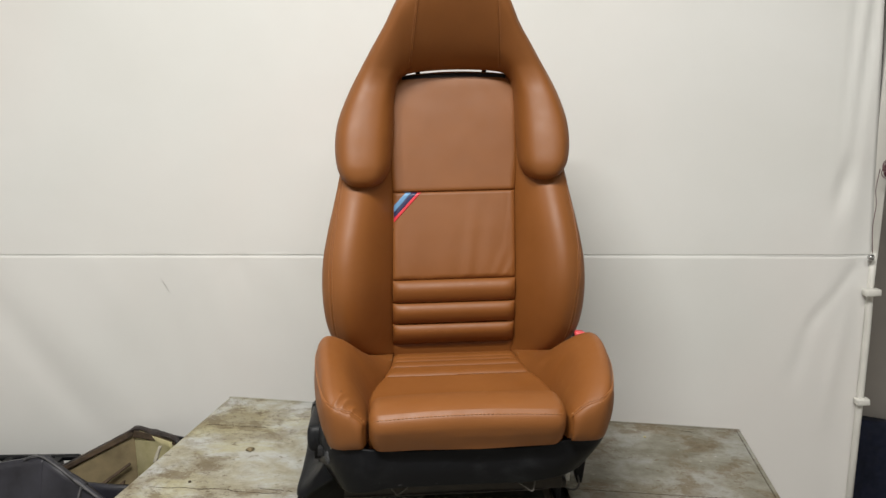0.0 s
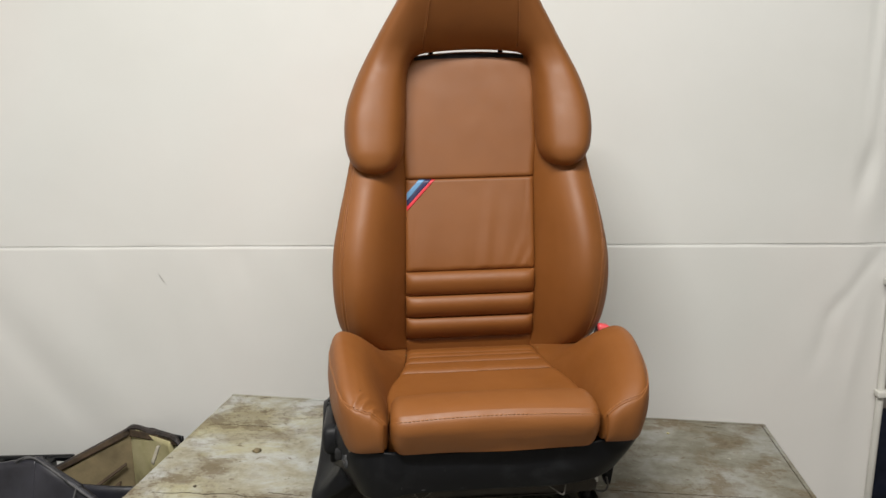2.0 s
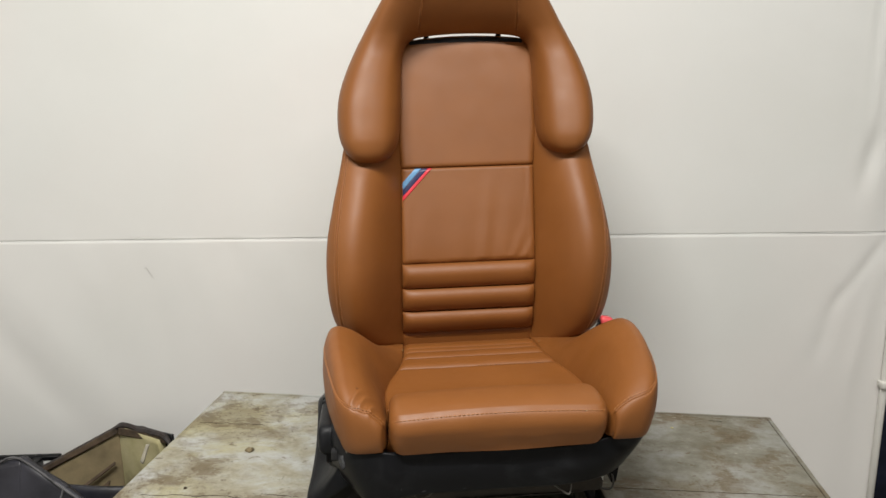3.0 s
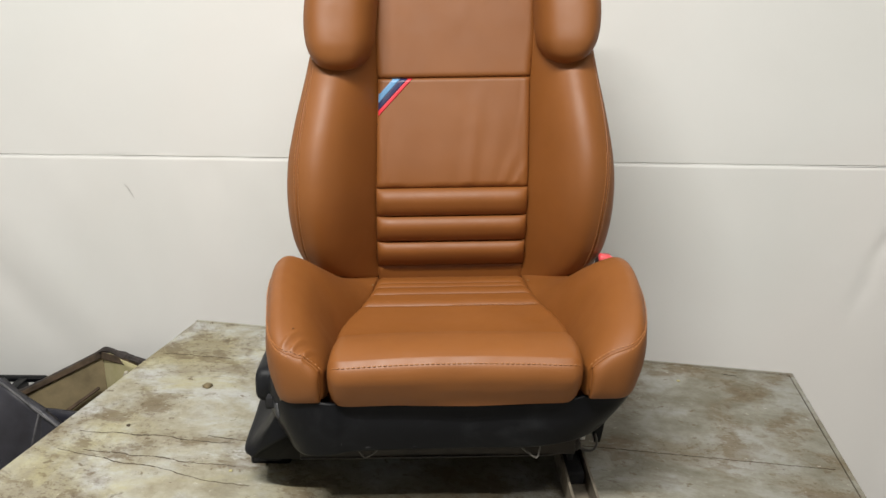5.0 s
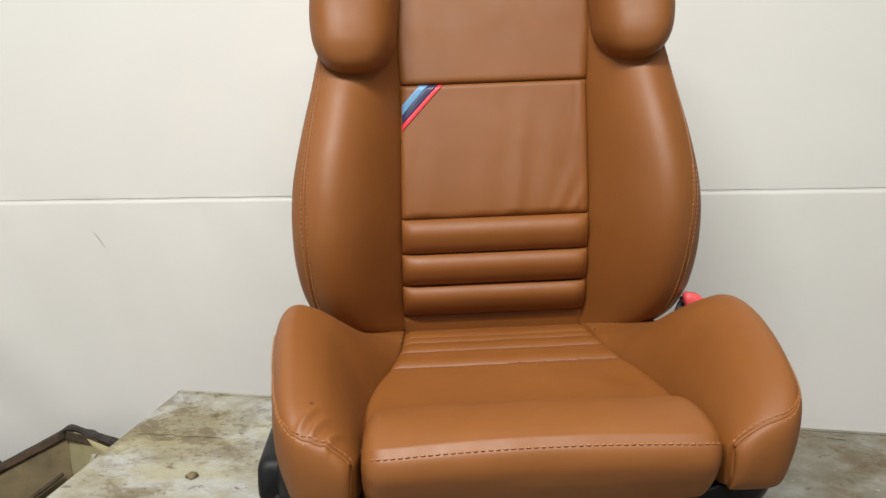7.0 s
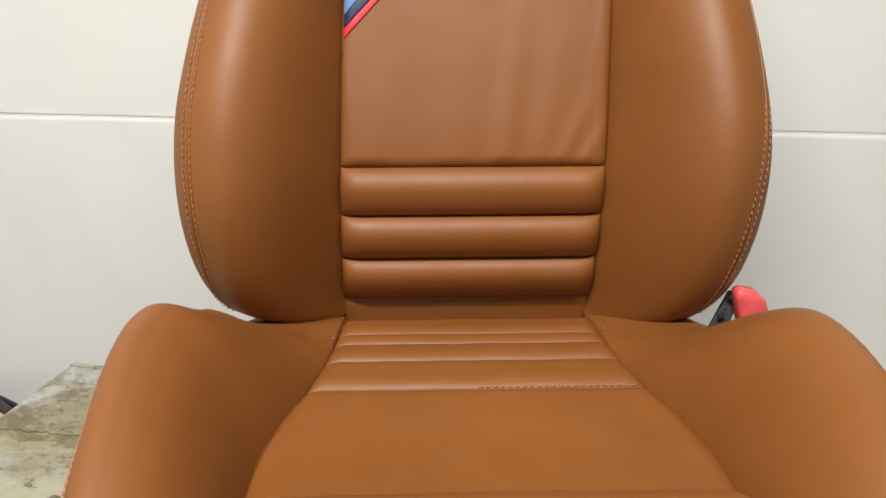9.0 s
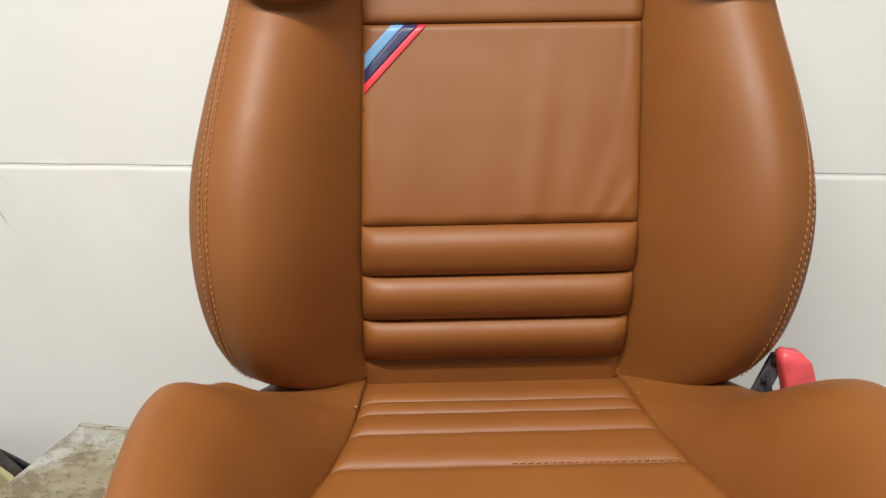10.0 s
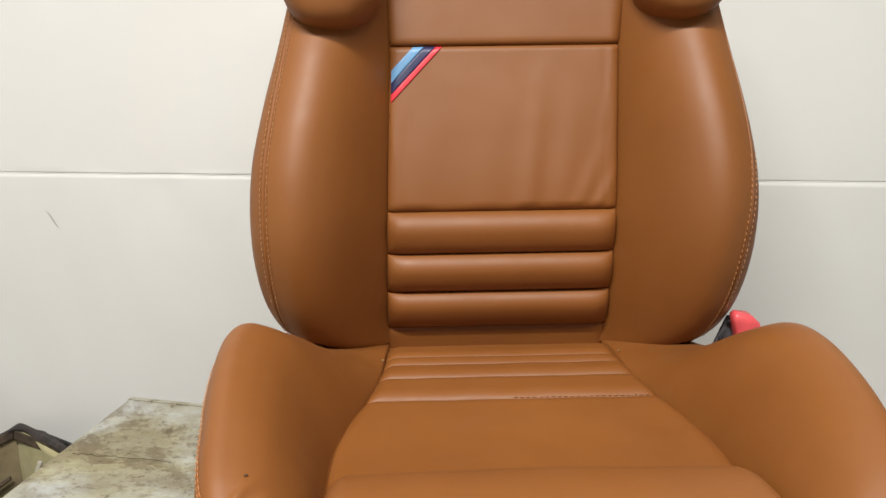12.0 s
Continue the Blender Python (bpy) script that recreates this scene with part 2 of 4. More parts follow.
def loft(rows, cap=True, bm=None):
    """Closed rings joined one to the next, with capped ends."""
    bm = bm or bmesh.new()
    vs = [[bm.verts.new(p) for p in r] for r in rows]
    n = len(rows[0])
    for a, b in zip(vs, vs[1:]):
        for k in range(n):
            bm.faces.new((a[k], a[(k + 1) % n], b[(k + 1) % n], b[k]))
    if cap:
        bm.faces.new(vs[0])
        bm.faces.new(vs[-1])
    return bm


def slab(front, back, nu, nv, bm=None):
    """A closed body between two surfaces of u and v, fine towards its edges."""
    bm = bm or bmesh.new()
    us = [0.5 - 0.5 * math.cos(math.pi * k / nu) for k in range(nu + 1)]
    ws = [0.5 - 0.5 * math.cos(math.pi * k / nv) for k in range(nv + 1)]
    f = [[bm.verts.new(front(u, v)) for u in us] for v in ws]
    b = [[bm.verts.new(back(u, v)) for u in us] for v in ws]
    for j in range(nv):
        for i in range(nu):
            bm.faces.new((f[j][i], f[j][i + 1], f[j + 1][i + 1], f[j + 1][i]))
            bm.faces.new((b[j][i], b[j + 1][i], b[j + 1][i + 1], b[j][i + 1]))
    for i in range(nu):
        bm.faces.new((f[0][i], b[0][i], b[0][i + 1], f[0][i + 1]))
        bm.faces.new((f[nv][i], f[nv][i + 1], b[nv][i + 1], b[nv][i]))
    for j in range(nv):
        bm.faces.new((f[j][0], f[j + 1][0], b[j + 1][0], b[j][0]))
        bm.faces.new((f[j][nu], b[j][nu], b[j + 1][nu], f[j + 1][nu]))
    return bm


def edge(d, r):
    q = 1 - min(max(d / r, 0.0), 1.0)
    return math.sqrt(max(0.0, 1 - q * q))


def tube(points, radius, sides=8, bm=None, closed=False):
    bm = bm or bmesh.new()
    p = [Vector(q) for q in points]
    rows = []
    for i, q in enumerate(p):
        t = (p[min(i + 1, len(p) - 1)] - p[max(i - 1, 0)]).normalized()
        a = t.orthogonal().normalized() if i == 0 else (a - t * a.dot(t)).normalized()
        b = t.cross(a)
        r = radius(i / (len(p) - 1)) if callable(radius) else radius
        rows.append([q + r * (math.cos(2 * math.pi * k / sides) * a + math.sin(2 * math.pi * k / sides) * b) for k in range(sides)])
    return loft(rows, True, bm)


def box(lo, hi, bevel=0.0, segs=2, bm=None, turn=None):
    bm2 = bmesh.new()
    bmesh.ops.create_cube(bm2, size=1.0)
    lo, hi = Vector(lo), Vector(hi)
    for v in bm2.verts:
        v.co = Vector([lo[i] + (v.co[i] + 0.5) * (hi[i] - lo[i]) for i in range(3)])
    if bevel:
        bmesh.ops.bevel(bm2, geom=list(bm2.edges), offset=bevel, segments=segs, affect="EDGES", profile=0.5)
    if turn is not None:
        bm2.transform(turn)
    if bm is None:
        return bm2
    me = bpy.data.meshes.new("joined")
    bm2.to_mesh(me)
    bm2.free()
    bm.from_mesh(me)
    bpy.data.meshes.remove(me)
    return bm


def stitches(lines, step=0.0062, length=0.0042, size=0.0009):
    """Short thread loops along lines of (point, outward normal)."""
    bm = bmesh.new()
    for line in lines:
        gone, nxt = 0.0, step * 0.5
        for (a, na), (b, nb) in zip(line, line[1:]):
            d = (b - a).length
            while d > 0 and nxt <= gone + d:
                q = (nxt - gone) / d
                c, n = a.lerp(b, q), na.lerp(nb, q).normalized()
                t = (b - a).normalized()
                w = n.cross(t)
                rows = []
                for s, g, up in ((-0.5, 0.5, -0.3), (-0.25, 1.0, 0.45), (0.25, 1.0, 0.45), (0.5, 0.5, -0.3)):
                    m = c + t * (s * length) + n * (up * size)
                    rows.append([m + (w * x + n * y) * (size * 0.5 * g) for x, y in ((1, 0), (0, 1), (-1, 0), (0, -1))])
                loft(rows, True, bm)
                nxt += step
            gone += d
    return bm


# ---- the car seat ----
SKEW = 0.032
car_seat = thing("car_seat", "tan leather car sports seat with striped corner on a stained table", "car seat", pose(0, 1.9, 0.8, 0, 0, 3.6))


def seat_part(name, bm, material, parent, label="", smooth=True, kind=""):
    for v in bm.verts:
        v.co.z += SKEW * v.co.x
    return part(name, bm, material, parent, label, smooth, kind)


back_y = curve_of([(0.10, 0.03), (0.16, 0.022), (0.214, 0.012), (0.28, 0.0), (0.36, 0.0), (0.45, 0.02), (0.543, 0.045), (0.70, 0.083), (0.80, 0.107), (1.0, 0.14)])
HALF = 0.131

# backrest: shell, panels, ribs
rows = []
for k in range(25):
    z = 0.12 + 0.645 * k / 24
    w = 0.235 * edge(z - 0.10, 0.06) * (1.0 if z < 0.5 else 1.0 - 0.10 * ((z - 0.5) / 0.26) ** 2)
    y0 = back_y(z) + 0.022
    rows.append([Vector((sx * w, y0 + dy, z)) for sx, dy in ((-0.9, 0), (0.9, 0), (0.99, 0.03), (1.0, 0.06), (0.9, 0.10), (0.5, 0.125), (-0.5, 0.125), (-0.9, 0.10), (-1.0, 0.06), (-0.99, 0.03))])
backrest = seat_part("backrest", loft(rows), LEATHER, car_seat, "upright padded backrest in tan leather")


def fold(x, z):
    """Soft creases of the loose lower panel above the ribs."""
    h = 0.0
    for fx, lean, wid, amp, top in ((0.028, 0.09, 0.013, 0.0036, 0.54), (0.064, 0.16, 0.018, 0.0026, 0.54), (0.084, 0.40, 0.010, 0.0024, 0.44), (0.106, 0.55, 0.008, 0.0022, 0.41), (-0.02, 0.05, 0.022, 0.0018, 0.47), (-0.10, 0.10, 0.02, 0.0022, 0.47)):
        g = z - 0.361
        if 0 < g:
            q = max(0.0, 1 - g / (top - 0.361))
            h += amp * q * min(1.0, g / 0.01 + 0.2) * math.exp(-((x - fx - lean * g) / wid) ** 2)
    return h


def panel_front(x, z, z0, z1, bulge, rx, rz, extra=None, half=HALF):
    low, high = rz if isinstance(rz, tuple) else (rz, rz)
    ex = 0.45 + 0.55 * edge(half - abs(x), rx)
    ez = 0.58 + 0.42 * (edge(z - z0, low) * edge(z1 - z, high))
    if bulge > 0.018:
        ez = 0.28 + 0.72 * (edge(z - z0, low) * edge(z1 - z, high))
    e = ex * ez
    uneven = 0.0002 * noise.noise(Vector((x * 26, z * 26, z0 * 50))) + 0.0012 * noise.noise(Vector((x * 120, z * 22, 3.0))) * (abs(x) / half) ** 6
    return Vector((x, back_y(z) + 0.010 - bulge * e - (extra(x, z) * e if extra else 0.0) - uneven * e, z))


def back_panel(name, z0, z1, bulge, rx, rz, label, extra=None, top=None, nu=40, nv=40, widen=0.0):
    def zz(x, v):
        t = top(x) if top else z1
        return z0 + (t - z0) * v, t

    def front(u, v):
        half = HALF + widen * min(1.0, v / 0.3)
        x = (2 * u - 1) * half
        z, t = zz(x, v)
        return panel_front(x, z, z0, t, bulge, rx, rz, extra, half)

    def back(u, v):
        x = (2 * u - 1) * (HALF + widen * min(1.0, v / 0.3))
        z, t = zz(x, v)
        return Vector((x, back_y(z) + 0.03, z))
    return seat_part(name, slab(front, back, nu, nv), LEATHER, backrest, label)


def top_line(x):
    d = min(0.035, max(0.0, abs(x) - (HALF + 0.007 - 0.035)))
    return 0.7950 - 0.55 * x * x - (0.035 - math.sqrt(max(0.0, 0.035 ** 2 - d * d)))


back_panel("upper_back_panel", 0.5412, 0.78, 0.016, 0.012, (0.008, 0.032), "smooth tan leather upper panel", top=top_line, widen=0.007)
back_panel("lower_back_panel", 0.3582, 0.5410, 0.014, 0.011, (0.010, 0.006), "creased tan leather panel with stripe corner", extra=fold, nu=90, nv=70)
for z0, z1 in ((0.3087, 0.3580), (0.2617, 0.3085), (0.2142, 0.2615)):
    back_panel("padded_rib", z0, z1, 0.025, 0.024, (0.038, 0.023), "", nu=40, nv=24)
back_panel("lower_strip", 0.15, 0.2140, 0.010, 0.012, 0.012, "", nu=30, nv=24)

# three-colour stripe sewn into the corner of the lower panel
for colour, xa, xb, za, zb, words in ((BLUE, 0.0265, 0.0388, 0.0270, 0.0412, "light blue stripe"), (NAVY, 0.0390, 0.0522, 0.0414, 0.0534, "navy stripe"), (RED, 0.0524, 0.0600, 0.0536, 0.0626, "red stripe")):
    def on_panel(u, v, lift):
        a = xa + (xb - xa) * u
        c = za + (zb - za) * u
        p = panel_front(-HALF + 0.0025 + (a - 0.0025) * v, 0.5402 - (c - 0.0015) * (1 - v), 0.3585, 0.5410, 0.014, 0.011, (0.010, 0.006))
        return p + Vector((0, -lift * (0.55 + 0.45 * edge(min(u, 1 - u), 0.2)), 0))
    seat_part("stripe", slab(lambda u, v: on_panel(u, v, 0.0016), lambda u, v: on_panel(u, v, -0.003), 10, 24), colour, backrest, words)

# backrest side bolsters
bol_w = curve_of([(0.203, 0.196), (0.209, 0.214), (0.220, 0.232), (0.240, 0.249), (0.275, 0.260), (0.33, 0.264), (0.40, 0.262), (0.48, 0.2495), (0.54, 0.2375), (0.60, 0.227), (0.66, 0.215)])
bol_p = curve_of([(0.203, 0.036), (0.209, 0.050), (0.225, 0.067), (0.25, 0.081), (0.30, 0.096), (0.36, 0.1055), (0.42, 0.106), (0.48, 0.096), (0.54, 0.075), (0.60, 0.051), (0.66, 0.032)])
BOL_F = curve_of([(0, -0.10), (0.05, 0.04), (0.12, 0.22), (0.2, 0.41), (0.3, 0.62), (0.4, 0.79), (0.5, 0.91), (0.58, 0.97), (0.66, 0.99), (0.74, 0.97), (0.82, 0.92), (0.88, 0.86), (0.93, 0.79), (0.97, 0.71), (1.0, 0.60)])
SEAM = {-1: curve_of([(0.20, 0.965), (0.225, 0.930), (0.25, 0.890), (0.30, 0.858), (0.38, 0.852), (0.45, 0.872), (0.54, 0.905), (0.60, 0.930), (0.66, 0.940)]),
        1: curve_of([(0.20, 0.880), (0.235, 0.825), (0.27, 0.815), (0.33, 0.828), (0.40, 0.878), (0.47, 0.930), (0.54, 0.950), (0.66, 0.950)])}


def bolster_width(side, z):
    return bol_w(z) + 0.0018 * min(1.0, max(0.0, (z - 0.25) / 0.08)) + (0.0095 * min(1.0, max(0.0, (z - 0.21) / 0.22)) if side < 0 else 0.0)


def bolster_front(side, z, s):
    x0 = 0.129
    x = side * (x0 + s * (bolster_width(side, z) - x0))
    return Vector((x, back_y(z) - bol_p(z) * BOL_F(s) + 0.0016 * s * noise.noise(Vector((x * 13, z * 13, 1.0))), z))


for side in (-1, 1):
    rows = []
    sink = lambda z: 0.0105 * max(0.0, 1 - (z - 0.2) / 0.09) if side > 0 else 0.0
    zs = [0.200 + 0.460 * (0.5 - 0.5 * math.cos(math.pi * (k / 72) ** 0.9)) for k in range(73)]
    for z in zs:
        ring = []
        at = SEAM[side](z)
        across = [(at - 0.024) * k / 40 for k in range(40)] + [at + 0.003 * k for k in range(-8, 9)] + [at + 0.024 + (0.976 - at) * k / 6 for k in range(1, 7)]
        for s in across:
            p = bolster_front(side, z, s)
            p.z -= 0.007 * (1 - s) ** 1.5 * max(0.0, 1 - (z - 0.2) / 0.06) + sink(z) * (0.4 + 0.6 * s)
            p.y += 0.0016 * math.exp(-((s - at) / 0.005) ** 2) - 0.0007 * math.exp(-((abs(s - at) - 0.016) / 0.009) ** 2)
            ring.append(p)
        w = bolster_width(side, z)
        yb = back_y(z)
        for f, dy in ((1.0, 0.0), (0.99, 0.03), (0.97, 0.06), (0.90, 0.085), (0.75, 0.10), (0.55, 0.10), (0.5, 0.05)):
            ring.append(Vector((side * w * f, yb + dy, z - sink(z))))
        rows.append(ring)
    c = sum(rows[0], Vector()) / len(rows[0])
    pre = [[c + (p - c) * f + Vector((0, 0, -dz)) for p in rows[0]] for f, dz in ((0.55, 0.005), (0.85, 0.0035))]
    bolster = seat_part("side_bolster", loft(pre + rows), LEATHER, backrest, "curved tan leather side bolster with twin stitched seam")
    lines = []
    for off in (-0.027, 0.026):
        line = []
        for z in [0.228 + (0.36 if side < 0 else 0.20) * k / 60 for k in range(61)]:
            q = min(0.993, SEAM[side](z) + off)
            p = bolster_front(side, z, q)
            n = (bolster_front(side, z, q + 0.006) - p).cross(bolster_front(side, z + 0.004, q) - p).normalized()
            n = n if n.y < 0 else -n
            line.append((p + n * 0.0009 - Vector((0, 0, sink(z) * (0.4 + 0.6 * q))), n))
        lines.append(line)
    seat_part("stitching", stitches(lines, size=0.0011), THREAD, bolster, "", kind="stuff")

# shoulder wings and headrest in one horseshoe
IN = [(0.180, 0.5615), (0.152, 0.573), (0.136, 0.600), (0.131, 0.650), (0.129, 0.700), (0.127, 0.745), (0.119, 0.776), (0.104, 0.789), (0.080, 0.794), (0.042, 0.797), (0.0, 0.798)]
OUT = [(0.190, 0.5615), (0.220, 0.576), (0.237, 0.605), (0.242, 0.650), (0.235, 0.700), (0.210, 0.765), (0.172, 0.834), (0.139, 0.889), (0.109, 0.945), (0.062, 0.988), (0.0, 0.996)]
COL_H = [0.026, 0.058, 0.071, 0.074, 0.072, 0.070, 0.068, 0.066, 0.064, 0.062, 0.060]


def mirrored(pts, more=0.0):
    right = [Vector((x - 0.6 * more * min(1.0, max(0.0, (z - 0.80) / 0.06)) * min(1.0, x / 0.05), 0, z)) for x, z in pts]
    left = [Vector((-x - more * min(1.0, x / 0.15), 0, z - 0.006 * max(0.0, min(1.0, (0.64 - z) / 0.07)))) for x, z in pts[:-1]]
    return left + right[::-1]


NU = 150
inner, outer = spline(mirrored(IN), NU), spline(mirrored(OUT, 0.011), NU)
high = [v.x for v in spline([Vector((h, 0, 0)) for h in COL_H + COL_H[-2::-1]], NU)]
COL_F = curve_of([(0, 0), (0.03, 0.30), (0.09, 0.57), (0.20, 0.80), (0.36, 0.93), (0.52, 0.99), (0.66, 1.0), (0.79, 0.94), (0.89, 0.78), (0.96, 0.52), (1.0, 0.0)])


COL_MID = curve_of([(0, 0), (0.03, 0.20), (0.08, 0.38), (0.16, 0.57), (0.30, 0.77), (0.50, 0.93), (0.68, 1.0), (0.80, 0.98), (0.90, 0.83), (0.96, 0.58), (1.0, 0.0)])


def headrest_lean(z):
    g = max(0.0, z - 0.76)
    return 0.60 * g * g / (g + 0.06)


def collar_front(i, s):
    p = inner[i].lerp(outer[i], s)
    lobe = max(0.0, min(1.0, (0.80 - p.z) / 0.2))
    base = back_y(p.z) - 0.002 - 0.027 * lobe - headrest_lean(p.z)
    mid = min(1.0, max(0.0, (0.125 - abs(inner[i].x)) / 0.04)) if inner[i].z > 0.75 else 0.0
    return Vector((p.x, base - high[i] * (COL_F(s) * (1 - mid) + COL_MID(s) * mid), p.z))


rows = []
for i in range(NU):
    ring = [collar_front(i, 0.5 - 0.5 * math.cos(math.pi * k / 36)) for k in range(37)]
    for k in range(1, 14):
        s = 1 - k / 14
        p = inner[i].lerp(outer[i], s)
        ring.append(Vector((p.x, back_y(p.z) - headrest_lean(p.z) + 0.004 + min(0.07, high[i]) * math.sqrt(max(0.0, 1 - (2 * s - 1) ** 2)), p.z)))
    rows.append(ring)
collar = seat_part("headrest_collar", loft(rows), LEATHER, car_seat, "horseshoe headrest with hanging shoulder wings in tan leather")
lines = []
for side in (-1, 1):
    for off in (-0.0035, 0.0035):
        line = []
        for k in range(24):
            z = 0.80 + 0.15 * k / 23
            x = side * (0.094 - 0.12 * (z - 0.80)) + off
            best = min(((i, s / 40) for i in range(40, NU - 40, 2) for s in range(2, 39)), key=lambda q: (inner[q[0]].lerp(outer[q[0]], q[1]) - Vector((x, 0, z))).length)
            p = collar_front(*best)
            line.append((Vector((x, p.y - 0.0004, z)), Vector((0, -1, 0))))
        lines.append(line)
seat_part("stitching", stitches([lines[0], lines[3]], size=0.0011), THREAD, collar, "", kind="stuff")
for a, b in ((lines[0], lines[1]), (lines[2], lines[3])):
    seat_part("seam_ridge", tube([p.lerp(q, 0.5) for (p, _), (q, _) in zip(a, b)], 0.0013, 8), LEATHER, collar)
for x in (-0.078, 0.067):
    seat_part("headrest_post", tube([(x, 0.125, 0.74), (x, 0.118, 0.775), (x, 0.122, 0.83)], 0.0055, 10), BLACK_PLASTIC, collar, "black headrest post")
seat_part("slot_trim", slab(lambda u, v: Vector(((2 * u - 1) * 0.112, 0.098 + 0.02 * v, 0.7918 - 0.5 * ((2 * u - 1) * 0.112) ** 2)), lambda u, v: Vector(((2 * u - 1) * 0.112, 0.100 + 0.02 * v, 0.765)), 24, 4), DARK_GAP, backrest, "black edge below the headrest slot")

# seat cushion
side_x = curve_of([(-0.46, 0.156), (-0.43, 0.158), (-0.35, 0.161), (-0.30, 0.167), (-0.257, 0.168), (-0.215, 0.161), (-0.176, 0.149), (-0.13, 0.138), (-0.08, 0.132), (0.03, 0.130)])
top_z = curve_of([(-0.46, 0.220), (-0.36, 0.216), (-0.325, 0.210), (-0.25, 0.204), (-0.172, 0.206), (-0.126, 0.208), (-0.09, 0.207), (-0.05, 0.203), (-0.01, 0.199), (0.03, 0.192)])
rows = []
for k in range(30):
    y = -0.395 + 0.425 * k / 29
    w = side_x(y) + 0.015
    rows.append([Vector((w * a, y, b)) for a, b in ((-1, 0.152), (1, 0.152), (1, 0.175), (0.9, 0.185), (-0.9, 0.185), (-1, 0.175))])
cushion = seat_part("seat_cushion", loft(rows), LEATHER, car_seat, "tan leather seat cushion with padded ribs at the back")


def cushion_pad(name, y0, y1, bulge, rx, ry, label="", nu=40, nv=24, sag=0.0, tuck=0.0):
    def at(u, v, lift):
        y = y0 + (y1 - y0) * v
        half = side_x(y)
        x = (2 * u - 1) * half
        e = (0.12 + 0.88 * edge(half - abs(x), rx)) * (0.42 + 0.58 * edge(min(y - y0, y1 - y), ry))
        if tuck:
            e *= edge(y1 - y, tuck)
        return Vector((x, y, (top_z(y) - 0.012 + bulge * e + 0.0008 * noise.noise(Vector((x * 24, y * 24, 2.0))) - sag * math.sin(math.pi * u) * math.sin(math.pi * v)) if lift else top_z(y) - 0.035))
    return seat_part(name, slab(lambda u, v: at(u, v, 1), lambda u, v: at(u, v, 0), nu, nv), LEATHER, cushion, label)


for y0, y1 in ((-0.1635, -0.1155), (-0.1150, -0.0780), (-0.0775, -0.0510), (-0.0505, -0.005)):
    cushion_pad("padded_rib", y0, y1, 0.0135, 0.016, 0.0155, tuck=0.014 if y1 > -0.01 else 0.0)
cushion_pad("cushion_panel", -0.340, -0.1643, 0.0135, 0.015, 0.014, "flat tan leather sitting panel", 50, 40, 0.003)
seat_part("stitching", stitches([[(Vector((x, -0.1621, top_z(-0.1621) - 0.0026)), Vector((0, -0.6, 0.8))) for x in [0.0 + 0.135 * k / 20 for k in range(21)]]], size=0.0010), THREAD, cushion, "", kind="stuff")

# front roll with its stitched edge
ROLL = [(-0.322, 0.194), (-0.337, 0.2135), (-0.361, 0.2272), (-0.393, 0.2327), (-0.4190, 0.2326), (-0.4360, 0.2282), (-0.4412, 0.2195), (-0.4385, 0.208), (-0.4335, 0.196), (-0.4280, 0.1840)]
roll_line = spline([Vector((0, y, z)) for y, z in ROLL], 61)


def roll_at(u, v, lift):
    f = v * 60
    i = min(int(f), 59)
    p = roll_line[i].lerp(roll_line[i + 1], f - i)
    t = (roll_line[min(i + 2, 60)] - roll_line[max(i - 1, 0)]).normalized()
    n = Vector((0, t.z, -t.y))
    half = 0.1585 - 0.004 * max(0.0, (v - 0.8) / 0.2) ** 2
    x = (2 * u - 1) * half
    d = half - abs(x)
    e = edge(d, 0.017)
    bulge = 0.012 * e - 0.006 * (1 - e) + 0.0005 * noise.noise(Vector((x * 22, v * 7, 0.0)))
    seam = 0.0020 * math.exp(-((v - 0.574) / 0.008) ** 2) - 0.0008 * math.exp(-((v - 0.555) / 0.012) ** 2)
    # the front corners turn back
    back = 0.010 * (1 - edge(d, 0.035)) * min(1.0, v / 0.4)
    dent = 0.0009 * math.sin(x * 31 + 1.0) * max(0.0, (v - 0.66) / 0.3) ** 1.5
    q = p + n * ((bulge - seam + dent) if lift else -0.02)
    arch = 0.0065 * (1 - (x / half) ** 2) * min(1.0, v / 0.3) * min(1.0, max(0.0, (1 - v) / 0.4)) - 0.0015
    return Vector((x, q.y + (back if lift else 0.0), q.z + arch))


front_roll = seat_part("front_roll", slab(lambda u, v: roll_at(u, v, 1), lambda u, v: roll_at(u, v, 0), 60, 90), LEATHER, cushion, "rounded tan leather front edge of the cushion")
lines = []
for v in (0.588,):
    lines.append([(roll_at(u, v, 1) + Vector((0, -0.0004, 0.0002)), Vector((0, -0.75, 0.65))) for u in [0.025 + 0.95 * k / 80 for k in range(81)]])
seat_part("stitching", stitches(lines, 0.0064, 0.0047, 0.0012), THREAD, front_roll, "", kind="stuff")

